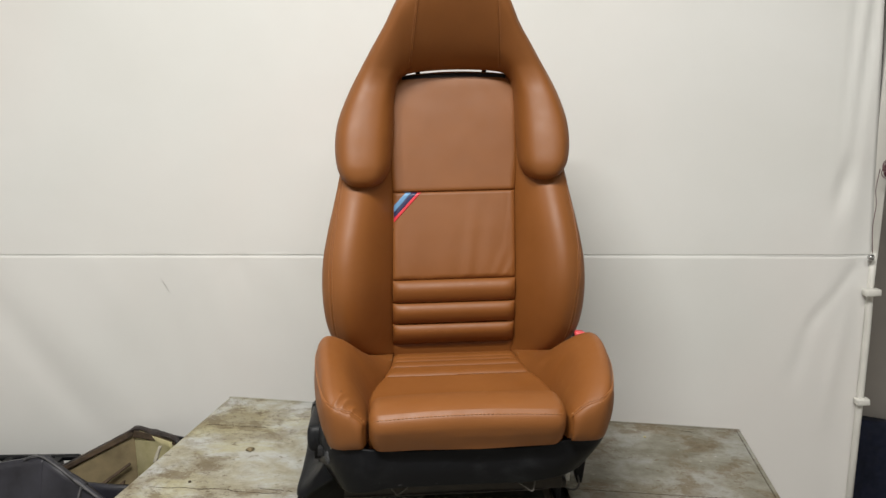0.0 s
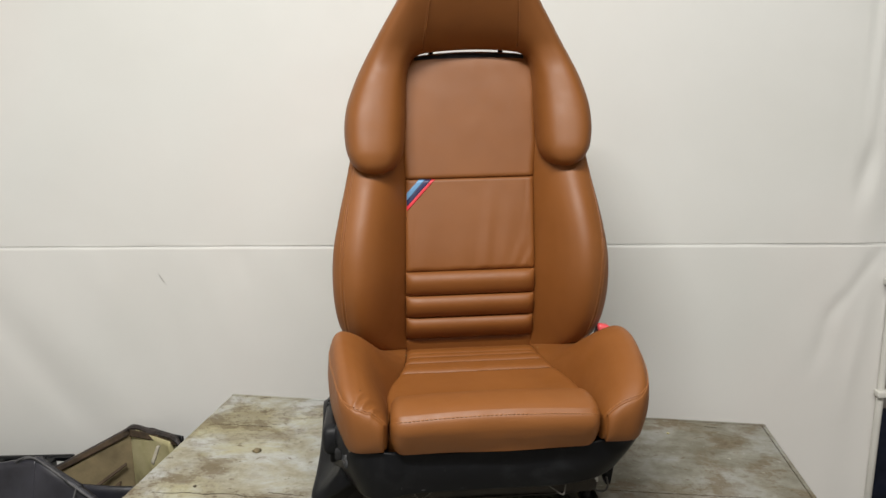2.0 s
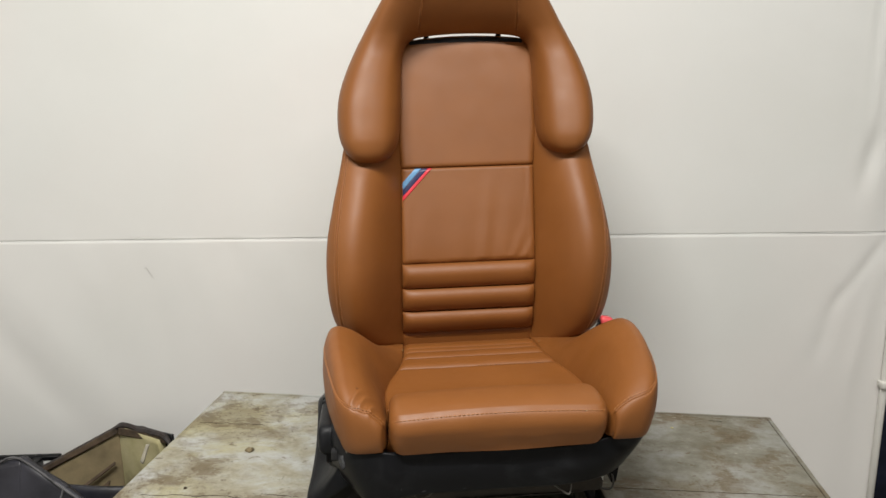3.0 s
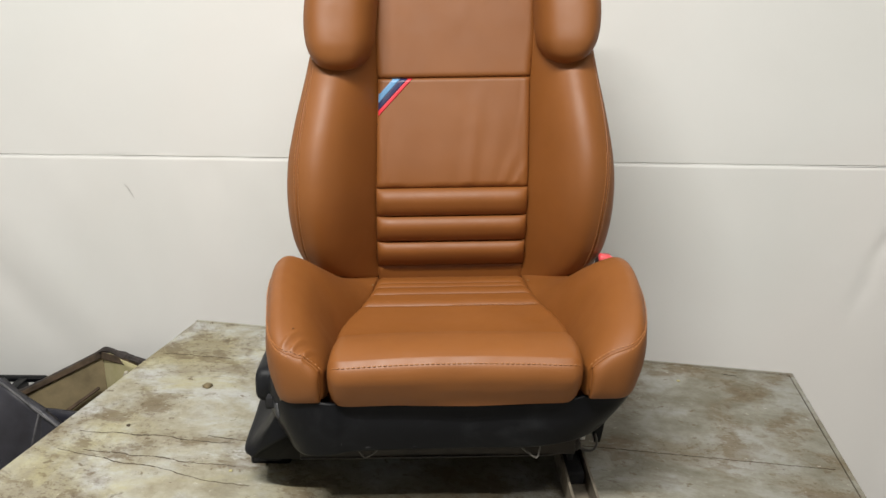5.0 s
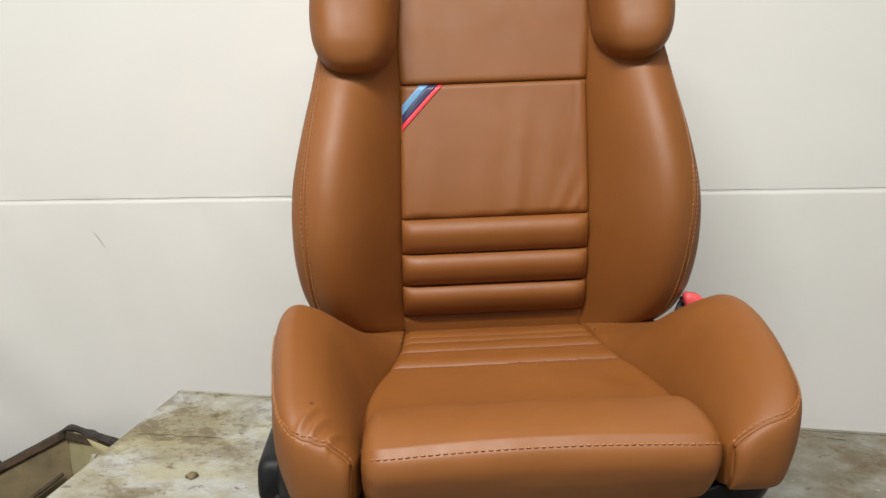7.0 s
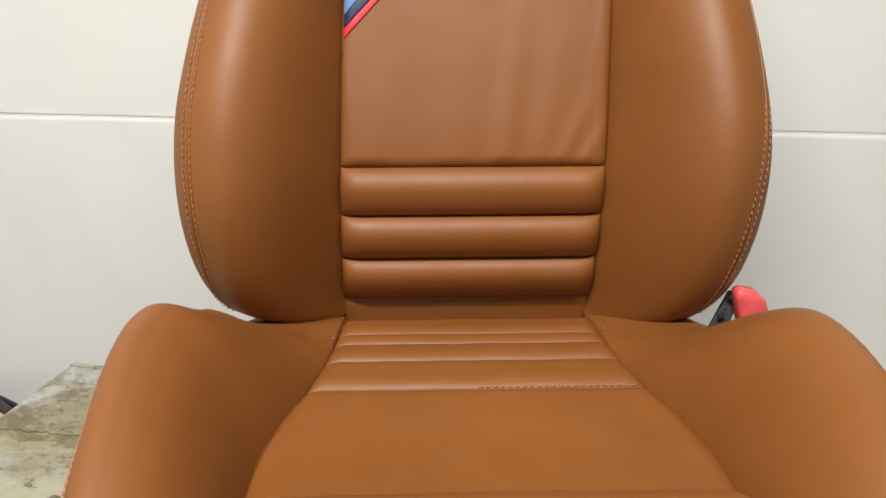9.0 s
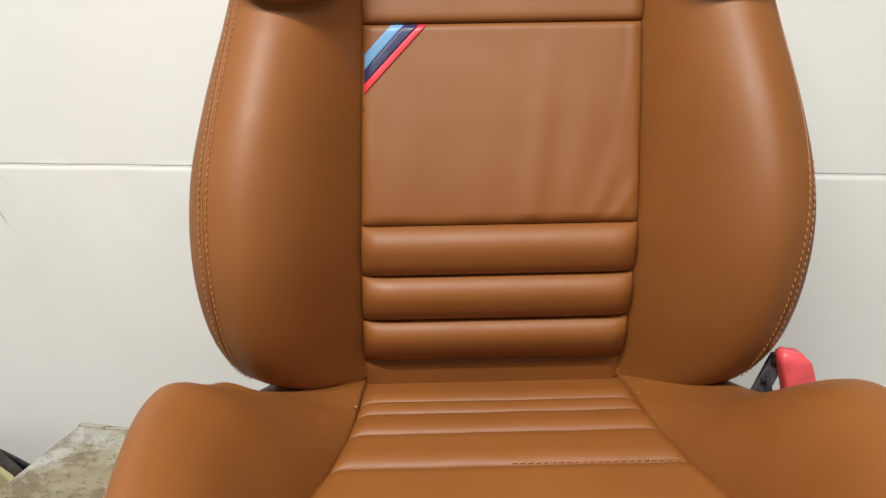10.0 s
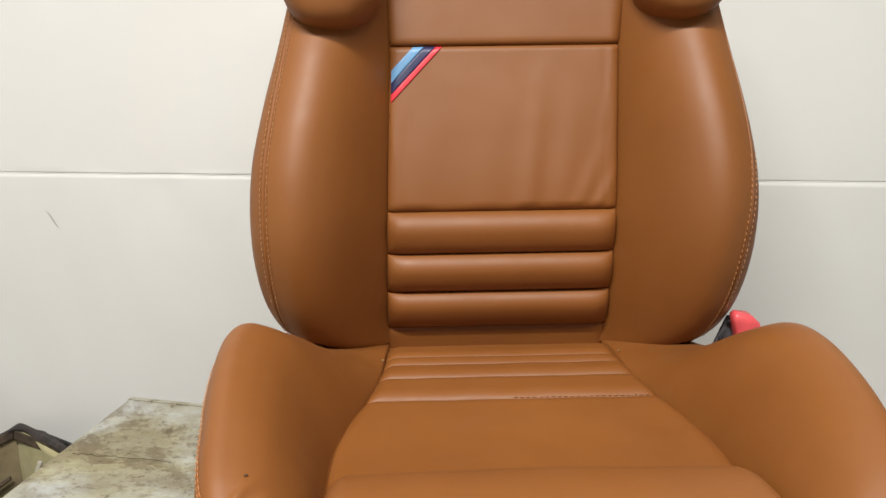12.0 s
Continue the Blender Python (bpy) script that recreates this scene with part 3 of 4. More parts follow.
# cushion side bolsters
CB = curve_of([(-0.4500, 0.168, 0.200, 0.234, 0.192, 0.224), (-0.447, 0.165, 0.209, 0.241, 0.187, 0.224), (-0.440, 0.163, 0.220, 0.248, 0.183, 0.223), (-0.425, 0.162, 0.231, 0.257, 0.179, 0.220), (-0.40, 0.161, 0.242, 0.269, 0.174, 0.213),
               (-0.36, 0.161, 0.252, 0.282, 0.167, 0.204), (-0.31, 0.163, 0.260, 0.292, 0.158, 0.198), (-0.257, 0.163, 0.264, 0.298, 0.150, 0.196), (-0.21, 0.155, 0.265, 0.294, 0.142, 0.196), (-0.17, 0.146, 0.263, 0.275, 0.138, 0.196),
               (-0.13, 0.138, 0.257, 0.247, 0.138, 0.196), (-0.10, 0.134, 0.249, 0.228, 0.138, 0.198), (-0.06, 0.132, 0.238, 0.213, 0.138, 0.199), (-0.02, 0.131, 0.225, 0.205, 0.138, 0.197), (0.02, 0.13, 0.215, 0.196, 0.138, 0.190)])
CB_F = curve_of([(0, 0.0), (0.04, 0.13), (0.12, 0.33), (0.25, 0.57), (0.40, 0.78), (0.55, 0.91), (0.68, 0.975), (0.79, 1.0), (0.89, 0.955), (0.95, 0.83), (0.985, 0.65), (1.0, 0.42)])


def pucker(side, x, y, z):
    """Short gathers above the front seam."""
    if side > 0:
        return 0.0
    h = 0.0
    for gx, gy, lean in ((-0.196, -0.420, 0.55), (-0.206, -0.414, 0.55), (-0.184, -0.428, 0.45)):
        along = (y - gy)
        h += 0.0034 * math.exp(-((x - gx - lean * along) / 0.0030) ** 2 - (along / 0.016) ** 2)
    for gy, wid, amp in ((-0.130, 0.0055, 0.0070), (-0.108, 0.0050, 0.0055), (-0.150, 0.012, 0.002)):
        h += amp * math.exp(-((y - gy) / wid) ** 2 - ((x + 0.232) / 0.030) ** 2)
    return h


FRONT = -0.437


def cushion_section(side, y):
    xi, xo, zc, zb, zi = CB(max(y, -0.437))
    if side < 0:
        xo += -0.004 + 0.007 * min(1.0, max(0.0, (y + 0.34) / 0.1))
        zc += 0.010 * max(0.0, 1 - abs(y + 0.21) / 0.2) + 0.008 * max(0.0, 1 - abs(y + 0.10) / 0.07)
    g = 0.80 + 0.20 * edge(y - FRONT, 0.036)
    return xi, xo, zc, zb, zi, g


def blunt(side, p, xi, xo, zc, zb, g):
    cx, cz = side * (xi * 0.6 + xo * 0.4), 0.5 * (zc + zb)
    return Vector((cx + (p.x - cx) * g, p.y, cz + (p.z - cz) * g))


def cushion_bolster_top(side, y, s):
    xi, xo, zc, zb, zi, g = cushion_section(side, y)
    x = side * (xi + s * (xo - xi))
    z = zi + (zc - zi) * CB_F(s)
    return blunt(side, Vector((x, y, z + pucker(side, x, y, z))), xi, xo, zc, zb, g)


for side in (-1, 1):
    rows = []
    ys = [FRONT + 0.475 * (k / 110) ** 1.7 for k in range(111)]
    for y in ys:
        xi, xo, zc, zb, zi, g = cushion_section(side, y)
        ring = [cushion_bolster_top(side, y, k / 56) for k in range(57)]
        zo = zi + (zc - zi) * CB_F(1.0)
        low = [Vector((f, 0, q)) for f, q in ((1.0, 1.0), (0.997, 0.85), (0.98, 0.62), (0.94, 0.38), (0.87, 0.16), (0.74, 0.03), (0.5, 0.0), (0.1, 0.0), (0.0, 0.1), (0.0, 0.6))]
        for v in spline(low, 30)[1:]:
            ring.append(blunt(side, Vector((side * (xi + v.x * (xo - xi)), y, zb + (zo - zb) * v.z)), xi, xo, zc, zb, g))
        rows.append(ring)
    c = Vector((side * 0.186, FRONT, 0.213))
    pre = []
    for f in (0.04, 0.15, 0.28, 0.42, 0.56, 0.69, 0.80, 0.88, 0.94, 0.98):
        ring = []
        for p in rows[0]:
            q = c + (p - c) * f
            ring.append(Vector((q.x, q.y - 0.003 * (1 - f ** 2.6), q.z)))
        pre.append(ring)
    rear = [[c2 + (p - c2) * f + Vector((0, dy, 0)) for p in rows[-1]] for f, dy in ((0.85, 0.006), (0.5, 0.012)) for c2 in [sum(rows[-1], Vector()) / len(rows[-1])]]
    body = loft(pre + rows + rear)
    face = [v for v in body.verts if v.co.y < -0.430]
    for _ in range(14):
        bmesh.ops.smooth_vert(body, verts=face, factor=0.5, use_axis_x=True, use_axis_y=True, use_axis_z=True)
    bolster = seat_part("side_bolster", body, LEATHER, cushion, "swelling tan leather thigh bolster" + (" with puckered front seam" if side < 0 else ""))
    path = curve_of([(0.0, -0.4355, 0.03), (0.25, -0.4355, 0.5), (0.42, -0.432, 0.84), (0.55, -0.418, 0.93), (0.7, -0.39, 0.955), (0.85, -0.33, 0.965), (1.0, -0.25, 0.965)])
    lines = []
    for off in (-0.004, 0.004):
        line = []
        for k in range(70):
            y, s = path(k / 69)
            p = cushion_bolster_top(side, y, s)
            n = Vector((side * (0.15 + 0.8 * max(0, k / 69 - 0.3)), -0.9 * (1 - k / 69), 0.5)).normalized()
            t = cushion_bolster_top(side, *path(min(1.0, (k + 1) / 69))) - cushion_bolster_top(side, *path(max(0.0, (k - 1) / 69)))
            line.append((p + n * 0.0006 + n.cross(t).normalized() * off * (1 - 0.75 * min(1.0, max(0.0, (k - 24) / 16))), n))
        lines.append(line)
    seat_part("stitching", stitches(lines), THREAD, bolster, "", kind="stuff")
    ridge = [cushion_bolster_top(side, *path(k / 69)) for k in range(70)]
    facing = []
    for k in range(70):
        t = ridge[min(k + 1, 69)] - ridge[max(k - 1, 0)]
        facing.append(Vector((t.y, -t.x, 0)).normalized() * side)

    def panel_at(u, v, lift):
        f = u * 0.90 * 69
        i = min(int(f), 68)
        top = ridge[i].lerp(ridge[i + 1], f - i)
        n = facing[i].lerp(facing[i + 1], f - i).normalized()
        zb = CB(top.y)[3]
        low = Vector((top.x - side * 0.014 * u, top.y + 0.004 * (1 - u), zb - 0.001))
        bulge = (0.012 * (1 - u) + 0.004 * u) * edge(v, 0.42) * edge(1.0 - v, 0.55) * (0.35 + 0.65 * edge(u, 0.16)) - 0.006 * max(0.0, (u - 0.75) / 0.25) ** 2
        return top.lerp(low, v) + n * (bulge if lift else -0.012)
    seat_part("front_panel", slab(lambda u, v: panel_at(u, v, 1), lambda u, v: panel_at(u, v, 0), 60, 30), LEATHER, bolster, "smooth tan leather front panel below the seam")
    seat_part("seam_ridge", tube(ridge, lambda q: 0.0020 * (1 - 0.8 * q), 8), LEATHER, bolster)

# small marks and loose thread ends
mark = bmesh.new()
bmesh.ops.create_icosphere(mark, subdivisions=2, radius=0.0022)
spot = cushion_bolster_top(-1, -0.396, 0.55)
for v in mark.verts:
    v.co = Vector((v.co.x * 0.7, v.co.y, v.co.z * 0.25 - v.co.y * 0.3)) + spot
seat_part("scuff_mark", mark, SCUFF_BROWN, cushion, "small dark scuff on the leather")
for a, b in (((0.1350, -0.046, 0.2015), (0.1325, -0.051, 0.2050)), ((-0.1345, -0.062, 0.2025), (-0.1320, -0.067, 0.2055))):
    seat_part("thread_end", tube([a, Vector(a).lerp(Vector(b), 0.5) + Vector((0, 0, 0.001)), b], 0.00045, 6), FOAM, cushion, "pale loose thread end")
seat_part("thread_end", tube([(-0.1300, back_y(0.466) - 0.002, 0.4665), (-0.1294, back_y(0.466) - 0.0042, 0.4655)], 0.0006, 6), CRACK, backrest, "dark thread end")

# black plastic skirt round the cushion
SKIRT = [(-0.236, 0.02, 0.165, 0.070, 0.004), (-0.248, -0.12, 0.165, 0.070, 0.004), (-0.250, -0.26, 0.160, 0.070, 0.006), (-0.246, -0.335, 0.188, 0.108, 0.000), (-0.227, -0.395, 0.190, 0.116, -0.010), (-0.185, -0.428, 0.183, 0.106, 0.002),
         (-0.11, -0.424, 0.172, 0.110, 0.006), (0.0, -0.422, 0.170, 0.109, 0.004), (0.11, -0.422, 0.170, 0.109, 0.002), (0.175, -0.418, 0.179, 0.119, -0.004), (0.222, -0.391, 0.182, 0.140, -0.010), (0.246, -0.335, 0.176, 0.156, -0.006), (0.254, -0.27, 0.166, 0.160, -0.002)]
sk_top = spline([Vector((x, y, zt)) for x, y, zt, zb, fl in SKIRT], 220)
sk_bot = spline([Vector((x, y, zb)) for x, y, zt, zb, fl in SKIRT], 220)
sk_fl = spline([Vector((fl, 0, 0)) for x, y, zt, zb, fl in SKIRT], 220)
skirt_rows, skirt_out = [], []
for i in range(220):
    t = (sk_top[min(i + 1, 219)] - sk_top[max(i - 1, 0)])
    n = Vector((t.y, -t.x, 0)).normalized()
    ring = []
    for k in range(25):
        q = k / 24
        p = sk_top[i].lerp(sk_bot[i], q)
        hollow = 0.010 * math.exp(-((p.y + 0.345) / 0.035) ** 2 - ((q - 0.52) / 0.16) ** 2) * (p.x < 0)
        lap = 0.0025 / (1 + math.exp((p.x + 0.143) / 0.0012))
        ring.append(p + n * (0.006 * math.sin(math.pi * q) + sk_fl[i].x * q ** 2.2 - hollow + lap))
    ring += [p - n * 0.005 for p in reversed(ring)]
    skirt_rows.append(ring)
    skirt_out.append(n)
skirt = seat_part("plastic_skirt", loft(skirt_rows), BLACK_PLASTIC, car_seat, "scuffed black plastic skirt below the cushion")
# side valance: low flared lip at the front, climbing to the rear under the lever
lip = curve_of([(-0.372, -0.274, 0.0740), (-0.366, -0.281, 0.0745), (-0.358, -0.286, 0.0755), (-0.345, -0.288, 0.080), (-0.31, -0.284, 0.096), (-0.26, -0.282, 0.116), (-0.20, -0.284, 0.137), (-0.15, -0.287, 0.152), (-0.13, -0.284, 0.150), (-0.02, -0.270, 0.135)])
rows = []
for k in range(49):
    y = -0.372 + 0.352 * k / 48
    x, z = lip(y)
    dip = 0.004 * math.exp(-((y + 0.335) / 0.02) ** 2)
    low = 0.0675
    climb = min(1.0, max(0.0, (-0.29 - y) / 0.06))
    climb = climb * climb * (3 - 2 * climb)
    rows.append([Vector(q) for q in ((-0.160, y - 0.012, low + 0.004), (max(x + 0.02, -0.240), y - 0.008, low + 0.001), (x + 0.005, y, low - 0.002), (x, y, low + 0.001), (x + 0.0006, y, 0.5 * (low + z)), (x + 0.0015, y, z - 0.003), (x + 0.006, y, z),
                                     (x + 0.014, y - 0.003, z + 0.006 - dip + 0.005 * climb), (max(x + 0.022, -0.256), y - 0.008, z + 0.010 - dip + 0.020 * climb), (max(x + 0.030, -0.246) + 0.004 * climb, y - 0.012, z + 0.016 + 0.034 * climb), (max(x + 0.038, -0.230), y - 0.012, z + 0.020 + 0.052 * climb), (-0.160, y - 0.012, z + 0.022 + 0.052 * climb))])
seat_part("side_valance", loft(rows), BLACK_PLASTIC, skirt, "flared black side valance with a scuffed lower lip")
# pale scuff below the lever; above it a black block as the slot's shade


def scuff_at(u, v, lift):
    a, b = 2 * u - 1, 2 * v - 1
    r = math.sqrt(max(1e-6, a * a + b * b))
    m = max(abs(a), abs(b)) / r * (0.75 + 0.35 * noise.noise(Vector((a / r * 2, b / r * 2, 4.0))))
    i = min(219, max(0, int(round(SCUFF_ROW + 3.6 * a * m))))
    k = min(24, max(0, int(round(11 + 5 * b * m))))
    return skirt_rows[i][k] + skirt_out[i] * lift


SCUFF_ROW = min(range(220), key=lambda i: abs(sk_top[i].x + 0.222) + abs(sk_top[i].y + 0.399))
seat_part("scuff_patch", slab(lambda u, v: scuff_at(u, v, 0.0009), lambda u, v: scuff_at(u, v, -0.001), 16, 12), SCUFFED_TRIM, skirt, "pale scuffs on the black plastic")
seat_part("lever_slot", box((-0.2445, -0.3935, 0.152), (-0.2325, -0.380, 0.168), 0.002), DARK_GAP, skirt, "dark slot below the lever")
seat_part("scratch_mark", tube(spline([(-0.2225, -0.4085, 0.1735), (-0.219, -0.4115, 0.168), (-0.2135, -0.4155, 0.162)], 12), 0.0006, 6), SCUFF_PALE, skirt, "thin pale scratch")
# inner tray closes the underside; its hidden front part is added to block light
seat_part("cushion_pan", box((-0.185, -0.413, 0.124), (0.185, 0.02, 0.158), 0.006), DARK_GAP, car_seat, "black underside pan, reaching forward to block light")

# adjusting lever on the outer side
rows = []
for k in range(33):
    q = k / 32
    y = -0.362 + 0.19 * q
    e = edge(q, 0.08)
    hgt = 0.021 * (0.72 + 0.28 * e)
    wid = 0.0180 * (0.70 + 0.30 * e)
    cx, cz = -0.249 - 0.002 * math.sin(math.pi * q), 0.168 + 0.006 * q - 0.003 * (1 - e)
    rows.append([Vector((cx + wid * math.copysign(abs(math.cos(a)) ** 0.45, math.cos(a)), y + 0.004 * math.sin(a), cz + hgt * math.copysign(abs(math.sin(a)) ** 0.5, math.sin(a)))) for a in [2 * math.pi * j / 28 for j in range(28)]])
lever = seat_part("adjusting_lever", loft(rows), BLACK_PLASTIC, car_seat, "rounded black plastic adjusting lever")
for y in (-0.262, -0.246):
    seat_part("grip_line", box((-0.268, y, 0.186), (-0.236, y + 0.003, 0.1925), 0.001), DARK_GAP, lever)
seat_part("lever_mount", box((-0.256, -0.352, 0.128), (-0.240, -0.330, 0.150), 0.003), DARK_GAP, car_seat, "dark lever socket")
screw_row = min(range(220), key=lambda i: abs(sk_top[i].x + 0.212) + abs(sk_top[i].y + 0.409))
spot, out = skirt_rows[screw_row][4], skirt_out[screw_row]
seat_part("trim_screw", tube([spot - out * 0.002, spot + out * 0.0008], 0.0021, 12), RAIL_STEEL, car_seat, "small steel screw")

# rails, cross member, bracket and loose leads
def rail(x, y0, y1, z0, h, material, label):
    bm = bmesh.new()
    prof = [(-0.018, h), (-0.018, 0), (0.018, 0), (0.018, h), (0.0145, h), (0.0145, 0.004), (-0.0145, 0.004), (-0.0145, h)]
    loft([[Vector((x + a, y, z0 - SKEW * x + b)) for a, b in prof] for y in (y0, y1)], True, bm)
    ob = seat_part("seat_rail", bm, material, car_seat, label, smooth=False)
    return ob


right_rail = rail(0.176, -0.50, 0.02, 0.002, 0.034, RAIL_STEEL, "open greasy steel seat rail")
left_rail = rail(-0.272, -0.268, 0.02, 0.002, 0.026, BLACK_PLASTIC, "short black seat rail under the trim")
# black blocks fill the rear of the rails
seat_part("rail_block", box((0.1630, -0.350, 0.0), (0.1890, 0.0, 0.020), 0.003), DARK_GAP, right_rail, "black block filling the rear of the rail")
seat_part("rail_block", box((-0.278, -0.31, 0.020), (-0.246, 0.0, 0.075), 0.003), DARK_GAP, left_rail)
seat_part("rail_bolt", tube([(0.180, -0.42, 0.0), (0.180, -0.42, 0.0025)], 0.004, 10), DARK_GAP, right_rail)
seat_part("rail_end_cap", box((-0.296, -0.298, 0.006), (-0.236, -0.270, 0.034), 0.005), BLACK_PLASTIC, left_rail, "black rail foot with two openings")
# black blocks put the shade of the two openings into colour
for x in (-0.282, -0.258):
    seat_part("foot_opening", box((x - 0.008, -0.2992, 0.014), (x + 0.008, -0.296, 0.027), 0.001), DARK_GAP, left_rail)
member = seat_part("cross_member", box((-0.20, -0.408, 0.087), (0.160, -0.404, 0.122), 0.001), PAN_STEEL, car_seat, "brown steel cross member under the cushion")
seat_part("rolled_edge", tube([(-0.20, -0.408, 0.0865), (0.0, -0.409, 0.0865), (0.125, -0.408, 0.0865), (0.160, -0.404, 0.090)], 0.0014, 8), PAN_STEEL, member)
# slots drawn as black blocks, their shade put into the colour
for x in (0.062, 0.100):
    seat_part("slot", box((x - 0.008, -0.4088, 0.102), (x + 0.008, -0.406, 0.110), 0.001), DARK_GAP, member)
seat_part("front_bracket", box((0.132, -0.372, 0.066), (0.176, -0.300, 0.084), 0.006), PAN_STEEL, car_seat, "rusty steel rail bracket")
# added plates, hidden from view, keep side light from under the seat
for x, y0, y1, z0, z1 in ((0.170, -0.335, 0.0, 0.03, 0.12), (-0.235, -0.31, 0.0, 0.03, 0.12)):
    seat_part("side_light_block", box((x - 0.004, y0, z0), (x + 0.004, y1, z1), 0.001), DARK_GAP, car_seat, "unseen dark plate blocking light above the rail")
# added rear plate blocks light from behind
seat_part("rear_light_block", box((-0.235, -0.012, 0.004), (0.190, 0.0, 0.13), 0.002), DARK_GAP, car_seat, "unseen dark plate blocking light between the rails")
rows = []
for k in range(13):
    q = k / 12
    w, d = 0.017 - 0.013 * q ** 1.5, 0.016 - 0.006 * q
    rows.append([Vector((0.210 + w * a + 0.007 * q, -0.282 + d * b, 0.125 - 0.092 * q)) for a, b in ((-1, -1), (1, -1), (1, 1), (-1, 1))])
seat_part("side_bracket", loft(rows), BLACK_PLASTIC, car_seat, "tapered black plastic bracket", smooth=False)
seat_part("paper_tab", box((0.190, -0.300, 0.042), (0.197, -0.298, 0.058), 0.0005), CONDUIT, car_seat, "small white tab")
seat_part("loose_lead", tube(spline([(0.168, -0.315, 0.058), (0.180, -0.315, 0.043), (0.194, -0.312, 0.033), (0.206, -0.31, 0.031), (0.213, -0.305, 0.038), (0.211, -0.300, 0.052)], 30), 0.0018, 8), WIRE_GREY, car_seat, "grey electric lead looping below the seat")
seat_part("loose_lead", tube(spline([(0.075, -0.412, 0.112), (0.092, -0.416, 0.100), (0.108, -0.418, 0.089), (0.112, -0.416, 0.097), (0.114, -0.412, 0.110)], 24), 0.0013, 8), WIRE_GREY, car_seat, "grey electric lead")
seat_part("loose_lead", tube(spline([(-0.13, -0.412, 0.112), (-0.118, -0.416, 0.096), (-0.112, -0.416, 0.092), (-0.098, -0.416, 0.102), (-0.088, -0.412, 0.112)], 24), 0.0013, 8), WIRE_GREY, car_seat, "grey electric lead")
# seat belt buckle beside the backrest
rows = []
for k in range(21):
    q = k / 20
    z = 0.150 + 0.106 * q
    w = (0.0175 - 0.0035 * q) * (0.55 + 0.45 * edge(1.001 - q, 0.07))
    d = 0.010 * (0.55 + 0.45 * edge(1.001 - q, 0.07))
    cx = 0.258 + 0.33 * 0.106 * (1 - q)
    rows.append([Vector((cx + w * math.copysign(abs(math.cos(a)) ** 0.45, math.cos(a)), -0.075 + d * math.copysign(abs(math.sin(a)) ** 0.45, math.sin(a)), z - 0.25 * (q > 0.9) * w * math.cos(a))) for a in [2 * math.pi * j / 24 for j in range(24)]])
buckle = seat_part("belt_buckle", loft(rows), RED_PLASTIC, car_seat, "red plastic belt buckle")
seat_part("buckle_strap", slab(lambda u, v: Vector((0.2185 + 0.036 * v + (u - 0.5) * 0.015, -0.066, 0.15 + 0.098 * v)), lambda u, v: Vector((0.2185 + 0.036 * v + (u - 0.5) * 0.015, -0.060, 0.15 + 0.098 * v)), 6, 20), WEBBING, buckle, "grey woven strap")
for k in range(7):
    v = 0.35 + 0.1 * k
    seat_part("strap_rivet", tube([(0.2185 + 0.036 * v + (0.005 if k % 2 else -0.005), -0.066, 0.15 + 0.098 * v), (0.2185 + 0.036 * v + (0.005 if k % 2 else -0.005), -0.0695, 0.15 + 0.098 * v)], 0.0028, 8), DARK_GAP, buckle)

# ---- worktop ----
TM = pose(-0.562, 2.117, 0.8, 0, 0, -6.96)
worktop = thing("work_table", "old work table with stained and cracked grey wooden top", "table", TM)
WIDE, DEEP = 1.227, 1.22
bm = box((0, -DEEP, -0.040), (WIDE, 0, 0.0), 0.004, 2)
part("tabletop", bm, TABLETOP, worktop, "stained cracked wooden tabletop", smooth=False)
part("edge_strip", box((0.002, -DEEP, -0.058), (0.024, -0.002, -0.0405), 0.002), TIMBER, worktop, smooth=False)
for x in (0.03, WIDE - 0.10):
    for y in (-0.10, -DEEP + 0.03):
        part("leg", box((x, y, -0.8), (x + 0.07, y + 0.07, -0.0405), 0.004), TIMBER, worktop, smooth=False)
for y in (-0.085, -DEEP + 0.045):
    part("apron", box((0.10, y, -0.14), (WIDE - 0.10, y + 0.03, -0.0405), 0.003), TIMBER, worktop, smooth=False)
part("edge_strip", box((WIDE - 0.0085, -DEEP, 0.0004), (WIDE - 0.001, -0.009, 0.0016), 0.0006), TABLETOP, worktop, "thin strip along the table edge", smooth=False)
part("edge_strip", box((0.002, -0.0085, 0.0004), (WIDE - 0.001, -0.001, 0.0016), 0.0006), TABLETOP, worktop, "thin strip along the table edge", smooth=False)
part("strip_gap", box((WIDE - 0.0096, -DEEP, -0.002), (WIDE - 0.0088, -0.009, 0.0005)), CRACK, worktop, smooth=False)
rng = random.Random(4)
